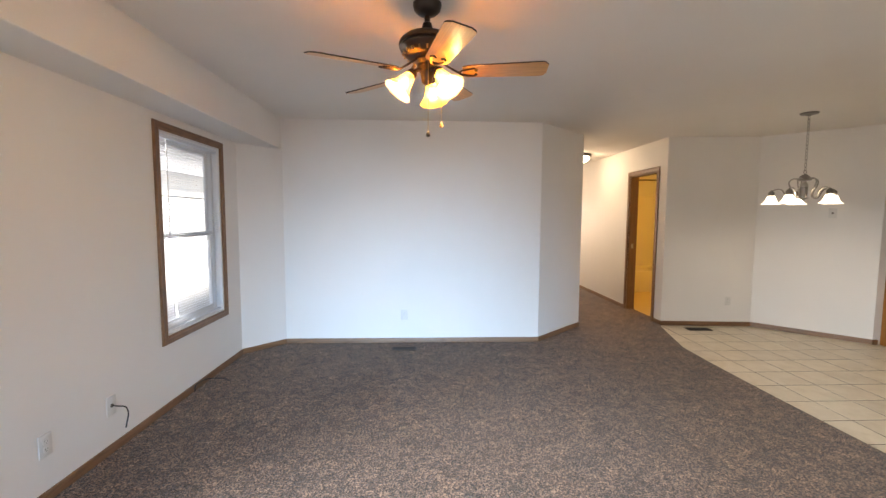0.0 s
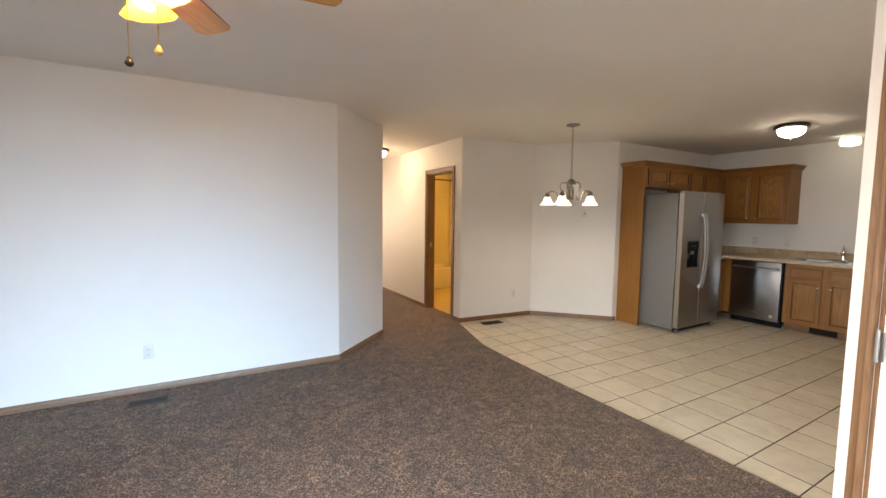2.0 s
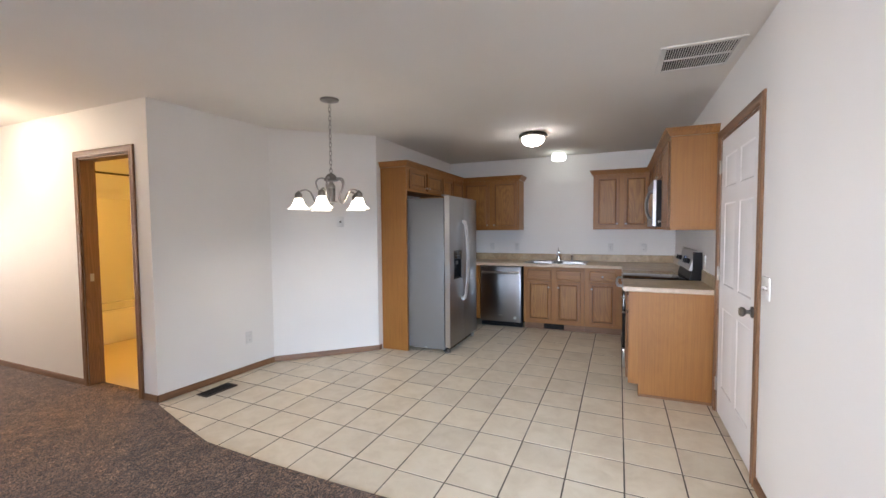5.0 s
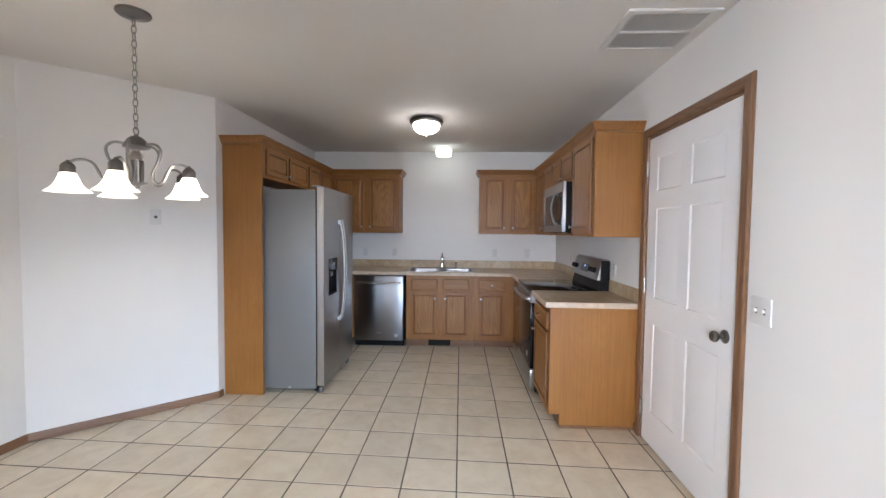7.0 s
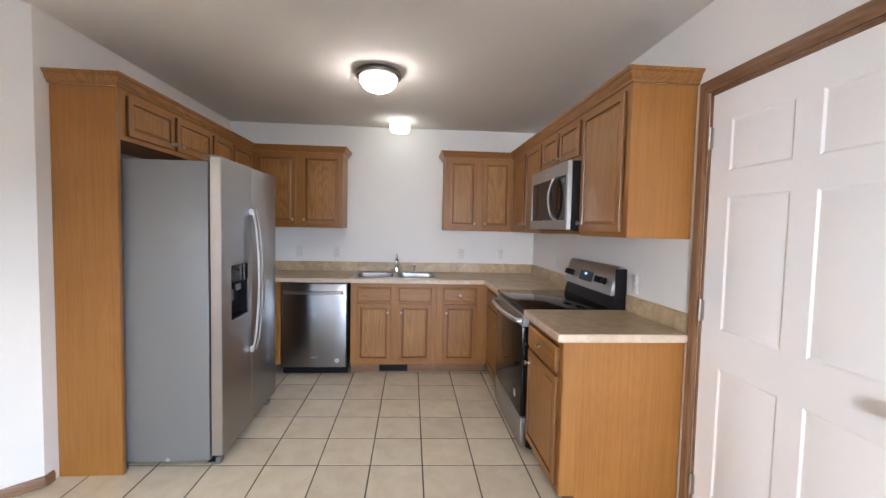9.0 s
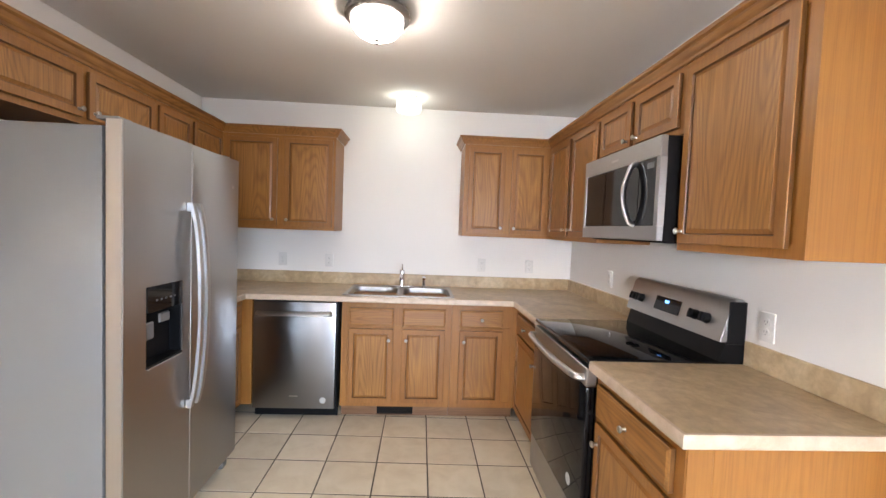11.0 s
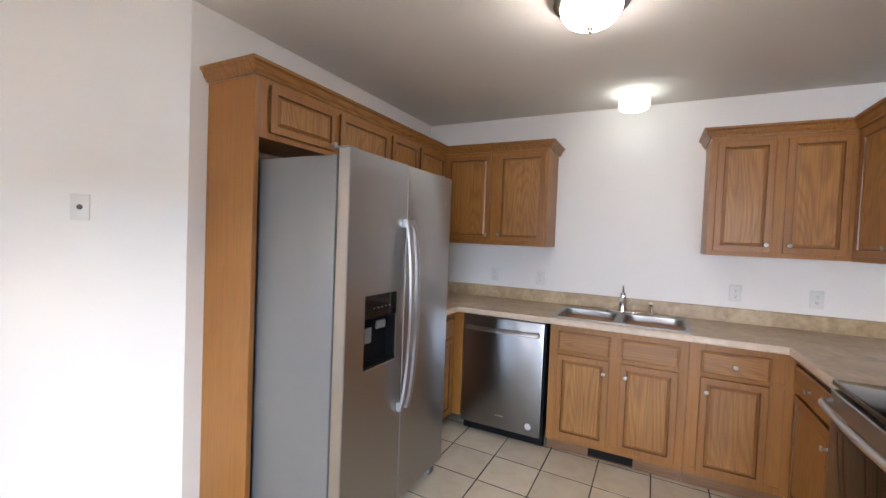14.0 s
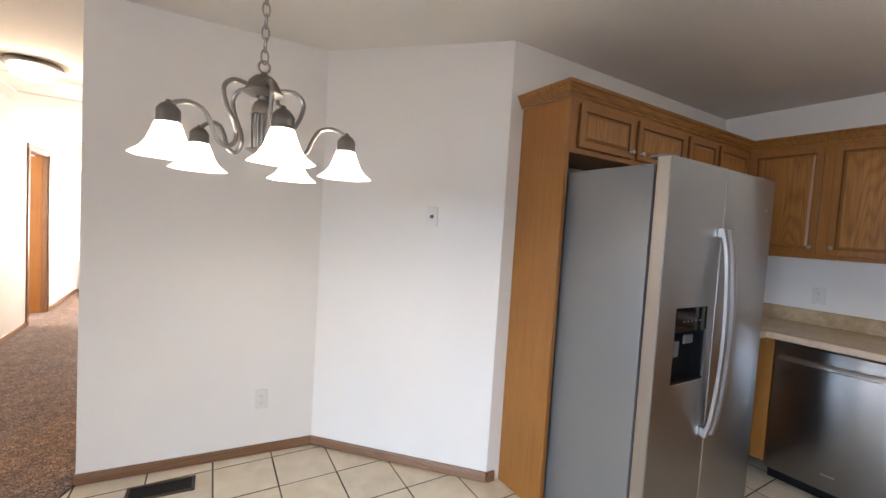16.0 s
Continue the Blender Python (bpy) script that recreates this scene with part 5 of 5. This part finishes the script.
    for x, y, z1, z2 in ((0.005, -0.055, -0.33, -0.625), (0.07, -0.030, -0.33, -0.575)):
        bm = bmesh.new()
        tube(bm, [(x, y, -0.27), (x, y, z2)], 0.0016, 5)
        c = part("pull_chain", bm, BRASS, d)
        bm = bmesh.new()
        lathe(bm, [(0, 0.02), (0.004, 0.018), (0.010, 0.006), (0.011, 0.0), (0.006, -0.006), (0, -0.008)], 12, (x, y, z2 - 0.015))
        part("pull", bm, BRONZE if x < 0.05 else BLADE, c)


BLADE = oak("maple_blade", (0.34, 0.17, 0.045), (0.54, 0.30, 0.10), (0.62, 0.36, 0.13), "x", 0.3, 0.6)
ceiling_fan()


def dome_light(at, r, glass, label, name="ceiling_light"):
    d = thing(name, (*at, CEIL), 0, label, "ceiling light")
    bm = bmesh.new()
    lathe(bm, [(0, 0.002), (r * 0.90, 0.002), (r, -0.010), (r * 1.04, -0.026), (r * 1.02, -0.040), (r * 0.92, -0.048), (r * 0.82, -0.048), (0, -0.040)], 32)
    part("rim", bm, PEWTER, d, "brushed pewter rim")
    bm = bmesh.new()
    lathe(bm, [(r * 0.80, -0.042), (r * 0.82, -0.058), (r * 0.78, -0.084), (r * 0.65, -0.108), (r * 0.45, -0.126), (r * 0.2, -0.137), (0, -0.139)], 32)
    part("bowl", bm, glass, d, "frosted glass bowl, lit")
    bm = bmesh.new()
    lathe(bm, [(0, -0.134), (0.014, -0.136), (0.016, -0.144), (0.008, -0.150), (0.010, -0.158), (0, -0.166)], 12)
    part("finial", bm, PEWTER, d)
    return d


dome_light((5.69, 2.813), 0.152, DOME_LIT, "round ceiling light with frosted bowl and pewter rim, lit")
dome_light((2.54, 6.92), 0.165, HALL_LIT, "round hall ceiling light with pewter rim, lit")
dome_light((3.85, 6.6), 0.15, BATH_LIT, "round bathroom ceiling light, lit")
d = thing("ceiling_light", (6.99, 2.70, CEIL), 0, "small drum ceiling light of ribbed glass, lit", "ceiling light")
bm = bmesh.new()
lathe(bm, [(0, 0.002), (0.078, 0.002), (0.078, -0.022), (0, -0.024)], 24)
part("base", bm, PLASTIC, d)
bm = bmesh.new()
lathe(bm, [(0.076, -0.023), (0.094, -0.030), (0.097, -0.085), (0.088, -0.112), (0.04, -0.122), (0, -0.123)], 40)
for v in bm.verts:
    a = math.atan2(v.co.y, v.co.x)
    v.co.x, v.co.y = v.co.x * (1 + 0.02 * math.cos(20 * a)), v.co.y * (1 + 0.02 * math.cos(20 * a))
part("drum", bm, DRUM_LIT, d, "ribbed white glass drum, lit", 60)


# ---- ceiling return vent and hatch ----
def return_vent():
    x0, x1, y0, y1 = 3.765, 4.205, 1.262, 1.697
    d = thing("ceiling_vent", ((x0 + x1) / 2, (y0 + y1) / 2, CEIL), 0, "white slotted return air grille on the ceiling", "air vent")
    w, h = x1 - x0, y1 - y0
    # black sheet stands in for the shaded duct behind the slats
    boxes("duct_shade", BLACK, d, (-w / 2 + 0.02, -h / 2 + 0.02, -0.002), (w / 2 - 0.02, h / 2 - 0.02, 0.002), 0.0)
    bm = bmesh.new()
    t = 0.034
    for lo, hi in (((-w / 2, -h / 2), (w / 2, -h / 2 + t)), ((-w / 2, h / 2 - t), (w / 2, h / 2)), ((-w / 2, -h / 2 + t), (-w / 2 + t, h / 2 - t)), ((w / 2 - t, -h / 2 + t), (w / 2, h / 2 - t)), ((-0.009, -h / 2 + t), (0.009, h / 2 - t))):
        box(bm, (*lo, -0.010), (*hi, 0.001), 0.002)
    part("frame", bm, VENT_WHITE, d)
    slat = None
    y = -h / 2 + t + 0.006
    for half in (-1, 1):
        cxx = half * (w / 4 - t / 2 + 0.005)
        y = -h / 2 + t + 0.006
        while y < h / 2 - t:
            if slat is None:
                slat = boxes("slat", VENT_WHITE, d, (-w / 4 + t / 2 + 0.004, -0.0036, -0.0006), (w / 4 - t / 2 - 0.004, 0.0036, 0.0006), 0.0)
                slat.matrix_basis = pose(cxx, y, -0.005, 58)
            else:
                again("slat", slat, (cxx, y, -0.005), d, (58, 0, 0))
            y += 0.0135


VENT_WHITE = material("vent_enamel", (0.72, 0.70, 0.66), 0.4)
return_vent()
d = thing("attic_hatch", (2.52, 7.75, CEIL), 0, "white framed hatch panel on the hall ceiling", "hatch")
bm = bmesh.new()
box(bm, (-0.36, -0.30, -0.012), (0.36, 0.30, 0.001), 0.003)
part("panel", bm, VENT_WHITE, d)
for lo, hi in (((-0.41, -0.35), (0.41, -0.30)), ((-0.41, 0.30), (0.41, 0.35)), ((-0.41, -0.30), (-0.36, 0.30)), ((0.36, -0.30), (0.41, 0.30))):
    boxes("frame_board", VENT_WHITE, d, (*lo, -0.02), (*hi, 0.001), 0.003)


# ---- bathroom and bedroom seen through doorways ----
def room_box(names, x0, x1, y0, y1, mat, label, skip=()):
    for name, lo, hi in ((names + "_south", (x0, y0 - T), (x1, y0)), (names + "_north", (x0, y1), (x1, y1 + T)), (names + "_west", (x0 - T, y0), (x0, y1)), (names + "_east", (x1, y0), (x1 + T, y1))):
        if name.rsplit("_", 1)[1] in skip:
            continue
        bm = bmesh.new()
        box(bm, (*lo, -0.1), (*hi, CEIL + 0.02))
        tagged(part(name, bm, mat), label, "wall", kind="structure")


room_box("wall_bath", 3.215, 4.75, 5.50, 8.45, WALL, "painted bathroom wall", ("west",))
room_box("wall_bedroom", 0.3, 1.83, 8.7, 11.55, WALL, "painted bedroom wall", ("east",))
bm = bmesh.new()
box(bm, (3.10, 5.50, -0.004), (4.75, 8.45, 0.004))
tagged(part("floor_bath", bm, BATH_FLOOR), "tan vinyl bathroom floor", "floor", kind="structure")


def bathtub():
    d = thing("bathtub", (3.98, 7.72, 0.004), 0, "white enamel alcove bathtub with surround", "bathtub")
    bm = bmesh.new()
    w = 0.76
    box(bm, (-w, 0.0, 0.0), (w, 0.04, 0.40), 0.012, 2)
    part("apron", bm, PORCELAIN, d)
    bm = bmesh.new()
    loops = [(rounded(0, 0.365, 1.52, 0.73, 0.01), 0.40), (rounded(0, 0.365, 1.50, 0.71, 0.02), 0.415), (rounded(0, 0.375, 1.34, 0.56, 0.12), 0.41), (rounded(0, 0.375, 1.22, 0.46, 0.12), 0.08)]
    rings = [[bm.verts.new((x, y, z)) for x, y in pts] for pts, z in loops]
    for a, b in zip(rings, rings[1:]):
        for j in range(len(a)):
            i = (j + 1) % len(a)
            bm.faces.new((a[j], a[i], b[i], b[j]))
    bm.faces.new(rings[-1])
    part("basin", bm, PORCELAIN, d)
    boxes("surround", PORCELAIN, d, (-w, 0.712, 0.41), (w, 0.728, 1.85), 0.004)
    r = thing("shower_rod", (3.98, 7.74, 2.12), 0, "dark shower curtain rod across the tub", "shower rod")
    bm = bmesh.new()
    tube(bm, [(-0.765, 0, 0), (0.768, 0, 0)], 0.013, 10)
    part("rod", bm, BRONZE, r)
    for x in (-0.765, 0.757):
        bm = bmesh.new()
        lathe(bm, [(0, 0), (0.03, 0), (0.026, 0.010), (0, 0.012)], 14, (x, 0, 0), pose(0, 0, 0, 0, 90))
        part("flange", bm, BRONZE, r)


bathtub()


# ---- outdoors ----
bm = bmesh.new()
box(bm, (-60, -60, -0.9), (60, 60, -0.32))
tagged(part("ground", bm, GROUND), "pale ground outside the house", "ground", kind="structure")
house = thing("neighbour_house", (-7.0, 4.5, -0.32), 0, "pale sided neighbouring house with a grey roof", "house")
boxes("wall", SIDING, house, (-6.0, -6.0, 0.0), (0.0, 16.0, 2.9), 0.0)
first = None
for k in range(19):
    z = 0.1 + k * 0.15
    if first is None:
        bm = bmesh.new()
        v = [bm.verts.new(p) for p in ((0.002, -6, 0), (0.022, -6, 0), (0.004, -6, 0.15), (0.002, 16, 0), (0.022, 16, 0), (0.004, 16, 0.15))]
        for q in ((0, 1, 4, 3), (1, 2, 5, 4), (2, 0, 3, 5), (0, 2, 1), (3, 4, 5)):
            bm.faces.new([v[i] for i in q])
        first = part("siding_board", bm, SIDING, house)
        first.location.z = z
    else:
        again("siding_board", first, (0, 0, z), house)
bm = bmesh.new()
v = [bm.verts.new(p) for p in ((0.5, -6.4, 2.85), (0.5, 16.4, 2.85), (-3.0, 16.4, 4.6), (-3.0, -6.4, 4.6), (-6.5, -6.4, 2.85), (-6.5, 16.4, 2.85))]
bm.faces.new((v[0], v[1], v[2], v[3]))
bm.faces.new((v[3], v[2], v[5], v[4]))
bmesh.ops.solidify(bm, geom=bm.faces[:], thickness=0.12)
part("roof", bm, ROOF, house)


# ---- floor tiles ----
def tiles():
    base = None
    pitch_x, pitch_y, joint, lean = 0.309, 0.3045, 0.0068, 0.036
    ground = thing("floor_tiles", (4.84, 2.481, 0.0), 0, "cream glazed square ceramic floor tiles with dark grout", "tile floor", kind="structure")
    rnd = random.Random(4)
    bm = bmesh.new()
    hx, hy = (pitch_x - joint) / 2, (pitch_y - joint) / 2
    rings = []
    for cut, z in ((0.0, -0.006), (0.0, -0.0016), (0.0022, 0.0)):
        rings.append([bm.verts.new((sx * (hx - cut) + lean * sy * hy, sy * (hy - cut), z)) for sx, sy in ((-1, -1), (1, -1), (1, 1), (-1, 1))])
    for a, b in zip(rings, rings[1:]):
        for j in range(4):
            i = (j + 1) % 4
            bm.faces.new((a[j], a[i], b[i], b[j]))
    bm.faces.new(rings[-1])
    for i in range(-8, 8):
        for j in range(-5, 10):
            dx, dy = (i + 0.5) * pitch_x, (j + 0.5) * pitch_y
            dx += lean * dy
            x, y = dx + 4.84, dy + 2.481
            if y < 1.05 or y > 5.48 or x < 2.62 or x > 7.0 or (x > 4.25 and y > 4.3 and x < 5.2 and (x - 4.25) * 0.81 + (y - 5.27) * 0.78 > 0.22) or (x > 5.2 and y > 4.6):
                continue
            at = (dx + rnd.uniform(-0.0006, 0.0006), dy + rnd.uniform(-0.0006, 0.0006), rnd.uniform(-0.0004, 0.0004))
            if base is None:
                base = part("tile", bm, TILE, ground)
                base.location = at
            else:
                again("tile", base, at, ground, (0, 0, 0))


tiles()
